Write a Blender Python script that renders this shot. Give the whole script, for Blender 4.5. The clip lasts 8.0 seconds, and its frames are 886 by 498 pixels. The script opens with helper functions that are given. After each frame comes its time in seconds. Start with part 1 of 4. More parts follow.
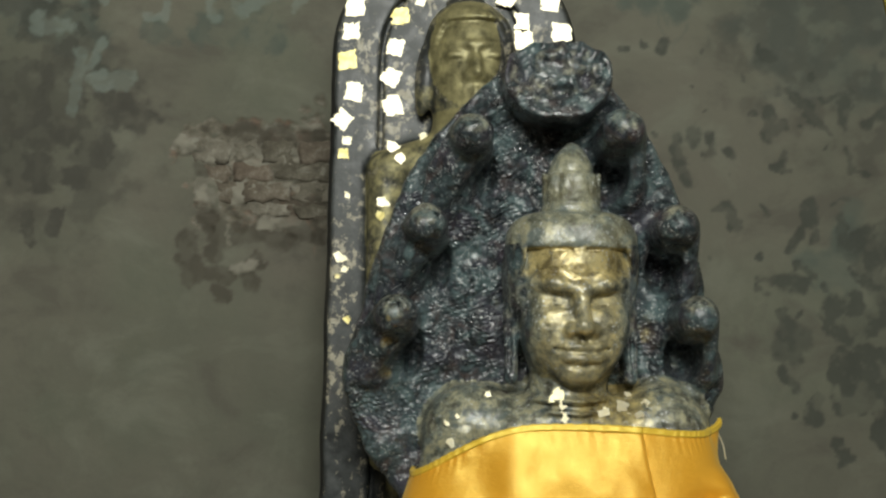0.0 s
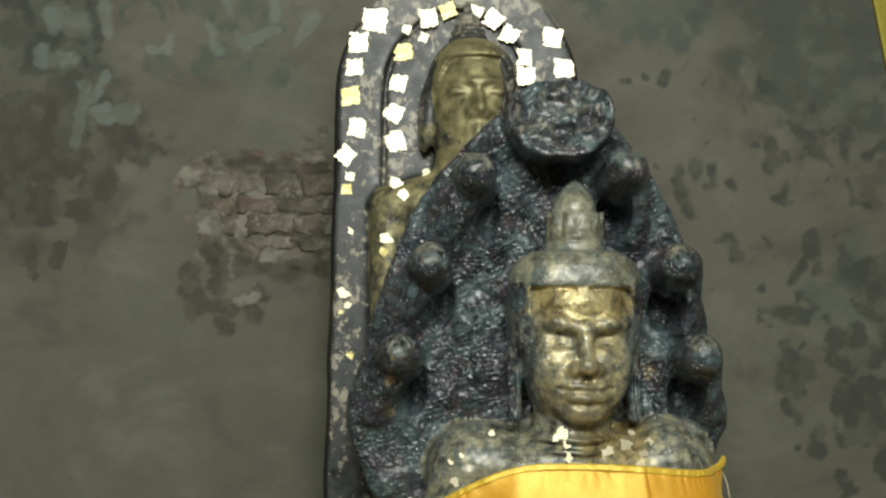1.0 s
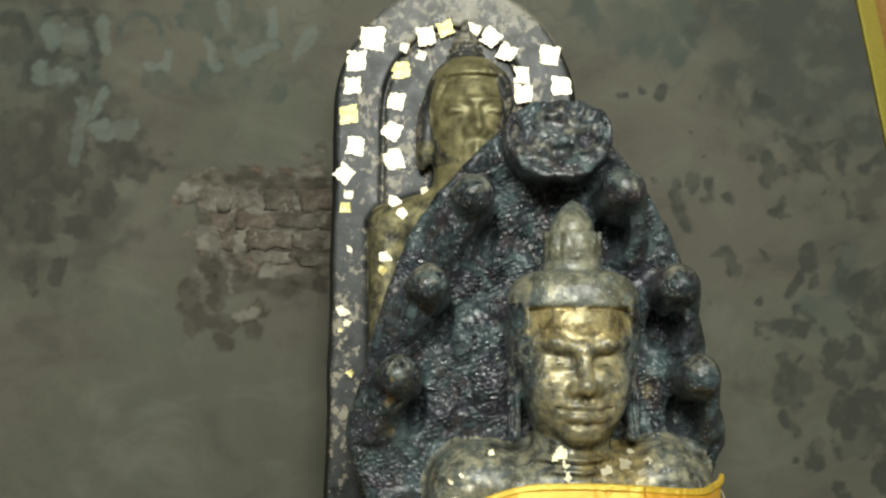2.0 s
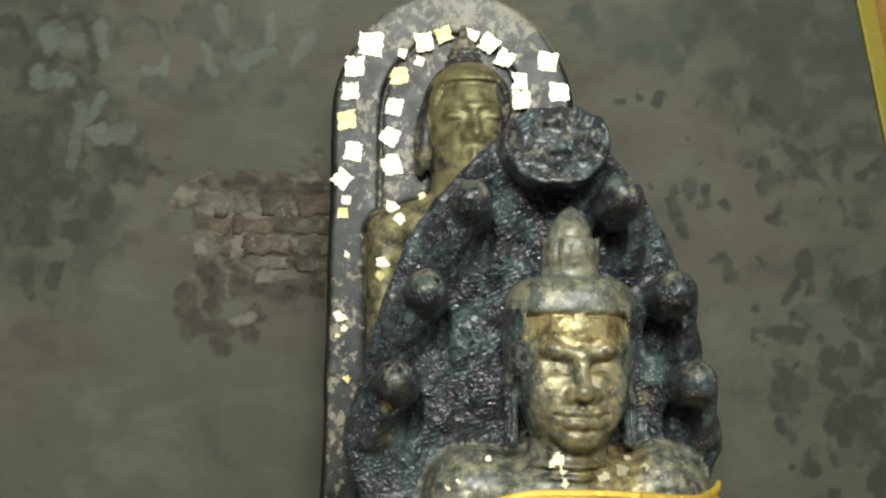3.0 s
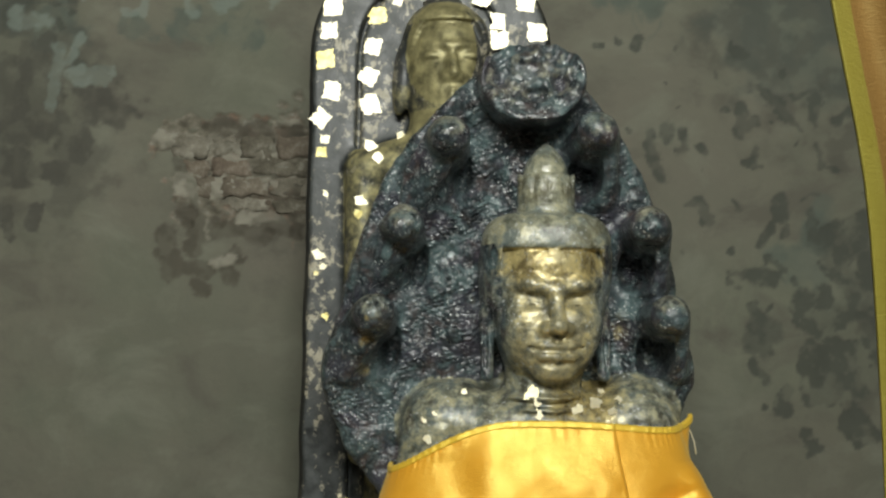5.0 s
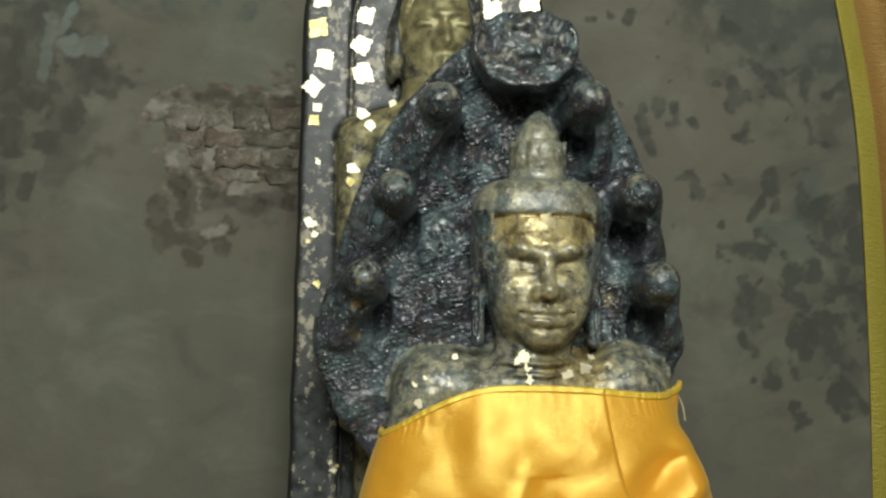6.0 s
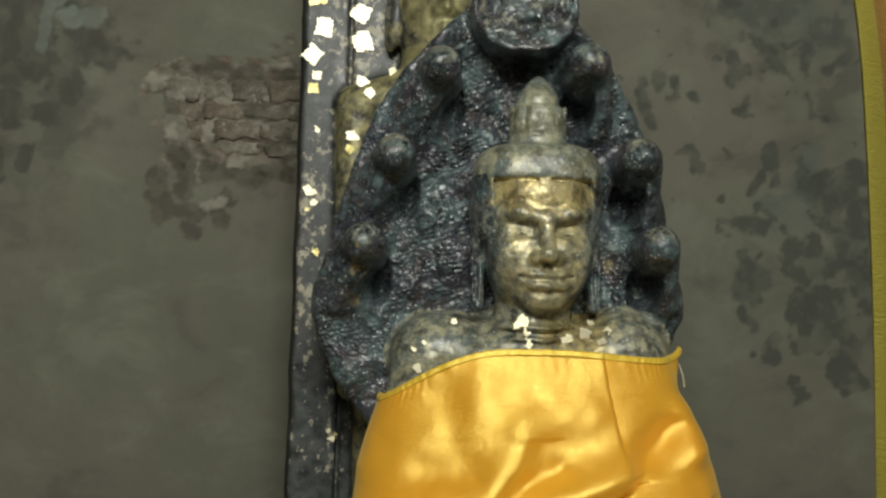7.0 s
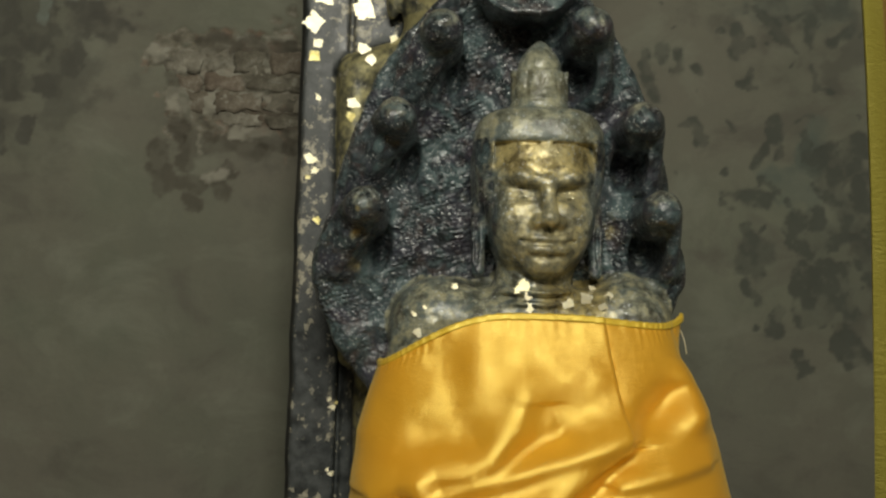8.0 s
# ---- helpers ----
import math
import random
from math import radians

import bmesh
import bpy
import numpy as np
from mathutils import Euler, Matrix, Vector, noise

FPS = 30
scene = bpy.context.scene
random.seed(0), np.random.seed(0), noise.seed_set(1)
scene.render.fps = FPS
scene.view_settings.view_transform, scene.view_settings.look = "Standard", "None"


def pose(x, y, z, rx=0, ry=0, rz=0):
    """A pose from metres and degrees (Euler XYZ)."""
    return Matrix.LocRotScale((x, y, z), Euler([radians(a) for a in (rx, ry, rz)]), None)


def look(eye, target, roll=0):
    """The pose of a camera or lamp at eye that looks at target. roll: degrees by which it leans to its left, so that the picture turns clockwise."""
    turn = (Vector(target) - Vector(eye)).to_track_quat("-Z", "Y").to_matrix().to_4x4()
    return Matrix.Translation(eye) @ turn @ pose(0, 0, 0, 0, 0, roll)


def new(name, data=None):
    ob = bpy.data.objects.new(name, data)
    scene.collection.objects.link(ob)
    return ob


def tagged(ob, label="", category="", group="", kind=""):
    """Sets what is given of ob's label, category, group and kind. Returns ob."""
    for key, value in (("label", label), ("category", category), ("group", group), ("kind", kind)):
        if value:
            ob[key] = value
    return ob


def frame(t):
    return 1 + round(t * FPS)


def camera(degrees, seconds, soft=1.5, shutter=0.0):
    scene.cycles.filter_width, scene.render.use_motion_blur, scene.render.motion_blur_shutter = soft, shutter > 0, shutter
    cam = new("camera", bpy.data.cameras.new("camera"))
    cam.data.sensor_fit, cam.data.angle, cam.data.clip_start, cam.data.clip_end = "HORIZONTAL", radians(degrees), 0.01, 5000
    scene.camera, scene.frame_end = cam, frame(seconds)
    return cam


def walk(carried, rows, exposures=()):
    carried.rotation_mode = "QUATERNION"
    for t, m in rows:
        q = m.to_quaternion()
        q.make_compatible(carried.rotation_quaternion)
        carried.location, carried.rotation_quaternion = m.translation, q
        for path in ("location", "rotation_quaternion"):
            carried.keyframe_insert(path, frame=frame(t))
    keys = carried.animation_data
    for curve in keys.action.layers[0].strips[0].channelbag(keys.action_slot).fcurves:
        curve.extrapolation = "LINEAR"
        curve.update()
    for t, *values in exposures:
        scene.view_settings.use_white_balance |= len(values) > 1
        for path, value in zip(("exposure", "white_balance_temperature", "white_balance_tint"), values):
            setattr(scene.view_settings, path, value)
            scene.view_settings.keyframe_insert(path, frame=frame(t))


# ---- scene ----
cam = camera(40.0, 8.0, soft=2.4)
PATH = [
    (0, (0.0195, 0.0195, 1.4978), (0.0030, 1.5135, 1.6350), 0.5),
    (0.5, (0.0165, 0.0135, 1.5248), (-0.0015, 1.5067, 1.6658), 0.4),
    (1, (0.0142, 0.0112, 1.5390), (-0.0030, 1.5037, 1.6928), 0.4),
    (1.5, (0.0135, 0.0008, 1.5728), (-0.0030, 1.4933, 1.7220), 0.1),
    (3, (0.0067, -0.0023, 1.5765), (-0.0008, 1.4895, 1.7340), 0.3),
    (3.5, (0.0120, -0.0045, 1.5645), (0.0060, 1.4880, 1.7153), 0.3),
    (4, (0.0150, -0.0105, 1.5548), (0.0158, 1.4827, 1.6905), 0.3),
    (4.5, (0.0195, -0.0150, 1.5458), (0.0255, 1.4797, 1.6673), 0.3),
    (6, (0.0188, -0.0225, 1.4880), (0.0420, 1.4745, 1.5877), 0.7),
    (6.5, (0.0180, -0.0188, 1.4610), (0.0428, 1.4783, 1.5600), 0.8),
    (7, (0.0188, -0.0135, 1.4318), (0.0435, 1.4835, 1.5293), 0.9),
    (7.5, (0.0210, -0.0075, 1.4085), (0.0442, 1.4895, 1.5030), 0.9),
    (8, (0.0277, -0.0015, 1.3815), (0.0457, 1.4955, 1.4730), 1.0),
]
walk(cam, [(t, look(eye, target, roll)) for t, eye, target, roll in PATH],
     [(0, -0.18, 6440, 10), (1.5, -0.08, 6430, 10), (3, -0.02, 6430, 10), (4.5, -0.02, 6420, 10), (6, -0.11, 6380, 10), (6.5, -0.17, 6400, 10),
      (7, -0.26, 6540, 10), (7.5, -0.36, 6710, 10), (8, -0.50, 6930, 10)])

# ---- world, light, exposure ----
world = bpy.data.worlds.new("world")
scene.world = world
world.use_nodes = True
wn = world.node_tree.nodes
sky = wn.new("ShaderNodeTexSky")
sky.sky_type = "NISHITA"
sky.sun_disc = False
sky.sun_elevation, sky.sun_rotation = radians(50), radians(200)
wn["Background"].inputs["Strength"].default_value = 0.08
world.node_tree.links.new(sky.outputs[0], wn["Background"].inputs["Color"])


def area_lamp(name, eye, target, sx, sy, watts, colour):
    lamp = bpy.data.lights.new(name, "AREA")
    lamp.shape, lamp.size, lamp.size_y = "RECTANGLE", sx, sy
    lamp.energy, lamp.color = watts, colour
    ob = new(name, lamp)
    ob.matrix_world = look(eye, target)
    return ob


# main light from high behind the visitor; its source is unseen, the window assumed
area_lamp("assumed_front_light", (0.15, -0.74, 2.84), (0.15, 2.3, 1.70), 1.3, 0.55, 119, (0.985, 1.0, 0.91))


# ---- materials ----
def material(name):
    m = bpy.data.materials.new(name)
    m.use_nodes = True
    return m, m.node_tree, m.node_tree.nodes["Principled BSDF"]


def node(tree, kind, **values):
    n = tree.nodes.new(kind)
    for key, value in values.items():
        if key == "operation":
            n.operation = value
        elif key == "blend":
            n.data_type, n.blend_type = "RGBA", value
        elif key == "attribute":
            n.attribute_name = value
        elif key == "feature":
            n.feature = value
        else:
            n.inputs[key.replace("_", " ")].default_value = value
    return n


def place(tree, scale=(1, 1, 1)):
    c = tree.nodes.new("ShaderNodeTexCoord")
    m = tree.nodes.new("ShaderNodeMapping")
    m.inputs["Scale"].default_value = scale
    tree.links.new(c.outputs["Object"], m.inputs["Vector"])
    return m.outputs["Vector"]


def noise_tex(tree, vec, scale, detail=6.0, rough=0.6, distort=0.0):
    n = node(tree, "ShaderNodeTexNoise", Scale=scale, Detail=detail, Roughness=rough, Distortion=distort)
    tree.links.new(vec, n.inputs["Vector"])
    return n.outputs["Fac"]


def ramp(tree, value, stops):
    n = tree.nodes.new("ShaderNodeValToRGB")
    e = n.color_ramp.elements
    while len(e) < len(stops):
        e.new(0.5)
    for el, (p, c) in zip(e, stops):
        el.position = p
        el.color = (c, c, c, 1) if isinstance(c, (int, float)) else (*c, 1)
    tree.links.new(value, n.inputs["Fac"])
    return n.outputs["Color"]


def mix(tree, fac, a, b, blend="MIX"):
    n = node(tree, "ShaderNodeMix", blend=blend)
    for value, i in ((fac, 0), (a, 6), (b, 7)):
        if isinstance(value, (int, float)):
            n.inputs[i].default_value = value
        elif isinstance(value, tuple):
            n.inputs[i].default_value = (*value, 1)
        else:
            tree.links.new(value, n.inputs[i])
    return n.outputs[2]


def maths(tree, operation, a, b=0.0):
    n = node(tree, "ShaderNodeMath", operation=operation)
    for i, value in enumerate((a, b)):
        if isinstance(value, (int, float)):
            n.inputs[i].default_value = value
        else:
            tree.links.new(value, n.inputs[i])
    return n.outputs[0]


def bump(tree, bsdf, height, strength, distance, under=None):
    n = node(tree, "ShaderNodeBump", Strength=strength, Distance=distance)
    tree.links.new(height, n.inputs["Height"])
    if under is not None:
        tree.links.new(under, n.inputs["Normal"])
    tree.links.new(n.outputs["Normal"], bsdf.inputs["Normal"])
    return n.outputs["Normal"]


def attr(tree, name):
    return node(tree, "ShaderNodeAttribute", attribute=name).outputs["Fac"]


def voronoi(tree, vec, scale, feature="F1"):
    n = node(tree, "ShaderNodeTexVoronoi", Scale=scale, feature=feature)
    tree.links.new(vec, n.inputs["Vector"])
    return n.outputs["Distance"]


def lacquered_bronze():
    """Black lacquered, blue-green tarnished bronze that is worn to gilding where it was touched."""
    m, t, b = material("lacquered_bronze")
    v = place(t)
    big, mid, fine = noise_tex(t, v, 13, 5), noise_tex(t, v, 52, 6, 0.65), noise_tex(t, v, 230, 3)
    patch = noise_tex(t, v, 24, 5, 0.65, 0.6)
    # black lacquer with teal tarnish, brownish purple soot and grey wax
    dark = mix(t, ramp(t, mid, [(0.36, 0.0), (0.66, 1.0)]), (0.005, 0.007, 0.009), (0.042, 0.054, 0.062))
    dark = mix(t, ramp(t, noise_tex(t, v, 8, 3, 0.5), [(0.50, 0.0), (0.62, 0.55)]), dark, mix(t, mid, (0.028, 0.042, 0.048), (0.115, 0.155, 0.165)))
    dark = mix(t, ramp(t, patch, [(0.50, 0.0), (0.62, 0.85)]), dark, mix(t, mid, (0.032, 0.056, 0.060), (0.155, 0.22, 0.22)))
    dark = mix(t, ramp(t, patch, [(0.36, 0.9), (0.46, 0.0)]), dark, mix(t, mid, (0.014, 0.011, 0.012), (0.11, 0.084, 0.080)))
    dark = mix(t, ramp(t, big, [(0.52, 0.0), (0.62, 0.6)]), dark, (0.048, 0.041, 0.060))
    dark = mix(t, ramp(t, noise_tex(t, v, 85, 4, 0.7), [(0.57, 0.0), (0.66, 0.6)]), dark, (0.21, 0.235, 0.24))
    olive = mix(t, ramp(t, mid, [(0.36, 0.0), (0.64, 1.0)]), (0.085, 0.088, 0.062), (0.40, 0.395, 0.28))
    olive = mix(t, ramp(t, patch, [(0.46, 0.0), (0.60, 0.8)]), olive, mix(t, mid, (0.060, 0.080, 0.078), (0.20, 0.235, 0.215)))
    olive = mix(t, ramp(t, big, [(0.38, 0.7), (0.50, 0.0)]), olive, (0.12, 0.105, 0.055))
    gold = mix(t, ramp(t, mid, [(0.34, 0.0), (0.64, 1.0)]), (0.18, 0.135, 0.050), (0.68, 0.56, 0.25))
    gold = mix(t, ramp(t, patch, [(0.37, 0.8), (0.48, 0.0)]), gold, (0.105, 0.080, 0.034))
    gold = mix(t, ramp(t, big, [(0.54, 0.0), (0.66, 0.6)]), gold, (0.26, 0.24, 0.15))
    rag = maths(t, "ADD", maths(t, "MULTIPLY", maths(t, "SUBTRACT", mid, 0.5), 0.8), maths(t, "MULTIPLY", maths(t, "SUBTRACT", big, 0.5), 1.0))
    worn = maths(t, "ADD", attr(t, "worn"), rag)
    gilt = maths(t, "ADD", attr(t, "gilt"), rag)
    gilt_mask = ramp(t, gilt, [(0.26, 0.0), (0.74, 1.0)])
    colour = mix(t, ramp(t, worn, [(0.30, 0.0), (0.70, 1.0)]), dark, olive)
    colour = mix(t, gilt_mask, colour, gold)
    # painted glints, mixed with grains of wax, dust and bright metal
    speck = ramp(t, noise_tex(t, v, 210, 3, 0.6), [(0.60, 0.0), (0.65, 1.0)])
    speck = maths(t, "MULTIPLY", speck, ramp(t, noise_tex(t, v, 30, 3), [(0.42, 0.1), (0.58, 1.0)]))
    colour = mix(t, speck, colour, mix(t, mid, (0.26, 0.28, 0.28), (0.72, 0.74, 0.70)))
    t.links.new(colour, b.inputs["Base Color"])
    t.links.new(maths(t, "MULTIPLY", gilt_mask, 0.45), b.inputs["Metallic"])
    t.links.new(ramp(t, noise_tex(t, v, 95, 4, 0.6), [(0.34, 0.24), (0.66, 0.52)]), b.inputs["Roughness"])
    b.inputs["Specular IOR Level"].default_value = 0.55
    # rows of small overlapping scales that lean away from the axis, rubbed and uneven
    bent = t.nodes.new("ShaderNodeVectorMath")
    bent.operation = "ADD"
    sway = node(t, "ShaderNodeTexNoise", Scale=9.0, Detail=2.0)
    t.links.new(v, sway.inputs["Vector"])
    shift = t.nodes.new("ShaderNodeVectorMath")
    shift.operation = "SCALE"
    shift.inputs["Scale"].default_value = 0.05
    t.links.new(sway.outputs["Color"], shift.inputs[0])
    t.links.new(v, bent.inputs[0])
    t.links.new(shift.outputs["Vector"], bent.inputs[1])
    leaning = t.nodes.new("ShaderNodeMapping")
    leaning.inputs["Rotation"].default_value = (0, radians(34), 0)
    leaning.inputs["Scale"].default_value = (1.0, 0.35, 1.55)
    t.links.new(bent.outputs["Vector"], leaning.inputs["Vector"])
    cell = node(t, "ShaderNodeTexVoronoi", Scale=78.0, Randomness=0.48)
    t.links.new(leaning.outputs["Vector"], cell.inputs["Vector"])
    scale_top = ramp(t, cell.outputs["Distance"], [(0.05, 1.0), (0.62, 0.0)])
    scaly = maths(t, "MULTIPLY", maths(t, "MULTIPLY", scale_top, ramp(t, noise_tex(t, v, 17, 3), [(0.40, 0.25), (0.54, 1.0)])), attr(t, "scaly"))
    n1 = bump(t, b, scaly, 0.65, 0.0058)
    n2 = bump(t, b, mid, 0.40, 0.005, n1)
    n3 = bump(t, b, fine, 0.25, 0.0011, n2)
    b.inputs["Coat Weight"].default_value = 0.38
    b.inputs["Coat Roughness"].default_value = 0.13
    t.links.new(n3, b.inputs["Coat Normal"])
    return m


def gilded_stone():
    """Dark grey lacquer on stone with flaked gilding; the figure keeps most of its gold."""
    m, t, b = material("gilded_stone")
    v = place(t)
    big, mid, fine = noise_tex(t, v, 7), noise_tex(t, v, 38), noise_tex(t, v, 160, 3)
    base = mix(t, ramp(t, mid, [(0.35, 0.0), (0.65, 1.0)]), (0.016, 0.019, 0.019), (0.068, 0.074, 0.072))
    base = mix(t, ramp(t, big, [(0.5, 0.0), (0.75, 0.7)]), base, (0.1, 0.095, 0.085))
    flake = noise_tex(t, place(t, (1, 1, 0.8)), 62, 6, 0.72)
    split = t.nodes.new("ShaderNodeSeparateXYZ")
    t.links.new(v, split.inputs[0])
    crest = maths(t, "MULTIPLY", ramp(t, maths(t, "SUBTRACT", split.outputs["Z"], 1.5), [(0.66, 0.0), (0.80, 1.0)]), 0.11)
    flake = maths(t, "ADD", flake, crest)
    flaky = ramp(t, maths(t, "ADD", flake, maths(t, "MULTIPLY", maths(t, "SUBTRACT", big, 0.5), 0.55)), [(0.560, 0.0), (0.61, 1.0)])
    base = mix(t, maths(t, "MULTIPLY", flaky, 0.85), base, mix(t, fine, (0.24, 0.20, 0.12), (0.56, 0.53, 0.42)))
    base = mix(t, maths(t, "MULTIPLY", crest, 4.0), base, mix(t, fine, (0.12, 0.125, 0.115), (0.36, 0.36, 0.31)))
    # near-black for the shade painted along the slab's edge; also deepens the hair
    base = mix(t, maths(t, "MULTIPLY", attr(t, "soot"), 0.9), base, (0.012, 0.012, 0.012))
    gold = mix(t, ramp(t, mid, [(0.3, 0.0), (0.7, 1.0)]), (0.10, 0.092, 0.048), (0.45, 0.405, 0.20))
    gilt = maths(t, "ADD", attr(t, "gilt"), maths(t, "MULTIPLY", maths(t, "SUBTRACT", mid, 0.5), 0.9))
    mask = ramp(t, gilt, [(0.32, 0.0), (0.6, 1.0)])
    t.links.new(mix(t, mask, base, gold), b.inputs["Base Color"])
    t.links.new(maths(t, "MULTIPLY", mask, 0.4), b.inputs["Metallic"])
    t.links.new(ramp(t, mid, [(0.3, 0.35), (0.7, 0.6)]), b.inputs["Roughness"])
    n1 = bump(t, b, mid, 0.35, 0.003)
    bump(t, b, fine, 0.3, 0.001, n1)
    return m


def gold_leaf_material():
    """Thin beaten gold, some sheets paler, some yellower and rubbed through."""
    m, t, b = material("gold_leaf")
    v = place(t)
    n = noise_tex(t, v, 60, 4)
    own = t.nodes.new("ShaderNodeObjectInfo").outputs["Random"]
    pale = mix(t, ramp(t, n, [(0.3, 0.0), (0.7, 1.0)]), (0.92, 0.82, 0.52), (0.94, 0.89, 0.70))
    yellow = mix(t, ramp(t, n, [(0.40, 0.0), (0.60, 1.0)]), (0.62, 0.52, 0.18), (0.88, 0.78, 0.36))
    t.links.new(mix(t, ramp(t, own, [(0.82, 0.0), (0.92, 1.0)]), pale, yellow), b.inputs["Base Color"])
    b.inputs["Metallic"].default_value = 0.65
    b.inputs["Roughness"].default_value = 0.5
    bump(t, b, n, 0.3, 0.003)
    return m


def plaster():
    """Greenish grey lime plaster with mould, damp and lost patches."""
    m, t, b = material("stained_plaster")
    v = place(t)
    big, mid, fine = noise_tex(t, v, 1.6, 5), noise_tex(t, v, 11, 6), noise_tex(t, v, 130, 4)
    c = mix(t, ramp(t, big, [(0.35, 0.0), (0.65, 1.0)]), (0.120, 0.121, 0.088), (0.158, 0.160, 0.117))
    c = mix(t, ramp(t, mid, [(0.38, 0.0), (0.68, 0.6)]), c, (0.106, 0.114, 0.083))
    c = mix(t, maths(t, "MULTIPLY", fine, 0.25), c, (0.095, 0.098, 0.075))
    c = mix(t, ramp(t, noise_tex(t, v, 0.9, 4, 0.6), [(0.45, 0.0), (0.62, 0.8)]), c, (0.146, 0.132, 0.104))
    cloud = noise_tex(t, place(t, (1, 1, 1.5)), 4.5, 6, 0.62, 0.4)
    c = mix(t, ramp(t, cloud, [(0.34, 0.85), (0.47, 0.0)]), c, (0.102, 0.096, 0.075))
    c = mix(t, ramp(t, cloud, [(0.53, 0.0), (0.68, 0.7)]), c, (0.174, 0.176, 0.135))
    c = mix(t, maths(t, "MULTIPLY", attr(t, "green"), 0.8), c, mix(t, mid, (0.050, 0.066, 0.055), (0.105, 0.128, 0.105)))
    c = mix(t, maths(t, "MULTIPLY", attr(t, "murk"), 0.85), c, mix(t, mid, (0.030, 0.028, 0.023), (0.076, 0.074, 0.060)))
    c = mix(t, maths(t, "MULTIPLY", attr(t, "dark"), 0.88), c, mix(t, mid, (0.036, 0.040, 0.032), (0.076, 0.082, 0.065)))
    c = mix(t, maths(t, "MULTIPLY", attr(t, "pale"), 0.56), c, mix(t, mid, (0.15, 0.185, 0.155), (0.24, 0.275, 0.24)))
    rubble = noise_tex(t, place(t, (1, 1, 1.5)), 26, 5, 0.6)
    core = ramp(t, rubble, [(0.34, (0.075, 0.068, 0.050)), (0.46, (0.125, 0.112, 0.083)), (0.56, (0.175, 0.160, 0.124)), (0.66, (0.26, 0.25, 0.205))])
    core = mix(t, ramp(t, noise_tex(t, v, 13, 3), [(0.54, 0.0), (0.64, 0.6)]), core, (0.20, 0.125, 0.088))
    c = mix(t, attr(t, "loss"), c, core)
    c = mix(t, maths(t, "MULTIPLY", attr(t, "brown"), 0.85), c, mix(t, mid, (0.040, 0.035, 0.025), (0.090, 0.080, 0.058)))
    c = mix(t, maths(t, "MULTIPLY", attr(t, "stone"), 0.85), c, mix(t, mid, (0.20, 0.185, 0.145), (0.34, 0.325, 0.265)))
    t.links.new(c, b.inputs["Base Color"])
    b.inputs["Roughness"].default_value = 0.85
    n1 = bump(t, b, mid, 0.25, 0.006)
    bump(t, b, fine, 0.25, 0.0015, n1)
    return m


def rough_stone(name, a, c2, scale=12):
    m, t, b = material(name)
    v = place(t)
    n, f = noise_tex(t, v, scale), noise_tex(t, v, scale * 9, 3)
    c = mix(t, ramp(t, n, [(0.3, 0.0), (0.7, 1.0)]), a, c2)
    t.links.new(c, b.inputs["Base Color"])
    b.inputs["Roughness"].default_value = 0.85
    n1 = bump(t, b, n, 0.5, 0.008)
    bump(t, b, f, 0.4, 0.0015, n1)
    return m


def satin(name, low, high, rough=0.38, metal=0.28, weft=(1.0, 0.80, 0.22), share=0.0):
    """Shiny woven cloth: the weave gives a coloured, broken gloss."""
    m, t, b = material(name)
    v = place(t)
    n, f = noise_tex(t, place(t, (1, 1, 1.4)), 6, 3, 0.45), noise_tex(t, place(t, (1, 1, 0.12)), 700, 2)
    crease = noise_tex(t, v, 42, 3)
    t.links.new(mix(t, n, low, high), b.inputs["Base Color"])
    slub = noise_tex(t, place(t, (1, 1, 3.0)), 190, 3, 0.7)
    t.links.new(ramp(t, crease, [(0.35, rough - 0.06), (0.65, rough + 0.08)]), b.inputs["Roughness"])
    b.inputs["Metallic"].default_value = metal
    b.inputs["Specular IOR Level"].default_value = 1.0
    b.inputs["Specular Tint"].default_value = (1.0, 0.86, 0.36, 1)
    b.inputs["Sheen Weight"].default_value = 0.4 if share else 0.1
    b.inputs["Sheen Tint"].default_value = (1.0, 0.8, 0.3, 1)
    n1 = bump(t, b, crease, 0.15, 0.005)
    n2 = bump(t, b, slub, 0.55, 0.0016, n1)
    n3 = bump(t, b, f, 0.35, 0.0006, n2)
    gloss = node(t, "ShaderNodeBsdfGlossy", Color=(*weft, 1))
    t.links.new(ramp(t, crease, [(0.35, rough - 0.05), (0.65, rough + 0.07)]), gloss.inputs["Roughness"])
    t.links.new(n3, gloss.inputs["Normal"])
    both = node(t, "ShaderNodeMixShader", Fac=share)
    t.links.new(b.outputs[0], both.inputs[1])
    t.links.new(gloss.outputs[0], both.inputs[2])
    t.links.new(both.outputs[0], t.nodes["Material Output"].inputs["Surface"])
    return m


BRONZE = lacquered_bronze()
GILDED = gilded_stone()
LEAF = gold_leaf_material()
PLASTER = plaster()
STONE = rough_stone("altar_stone", (0.12, 0.11, 0.09), (0.24, 0.22, 0.18))


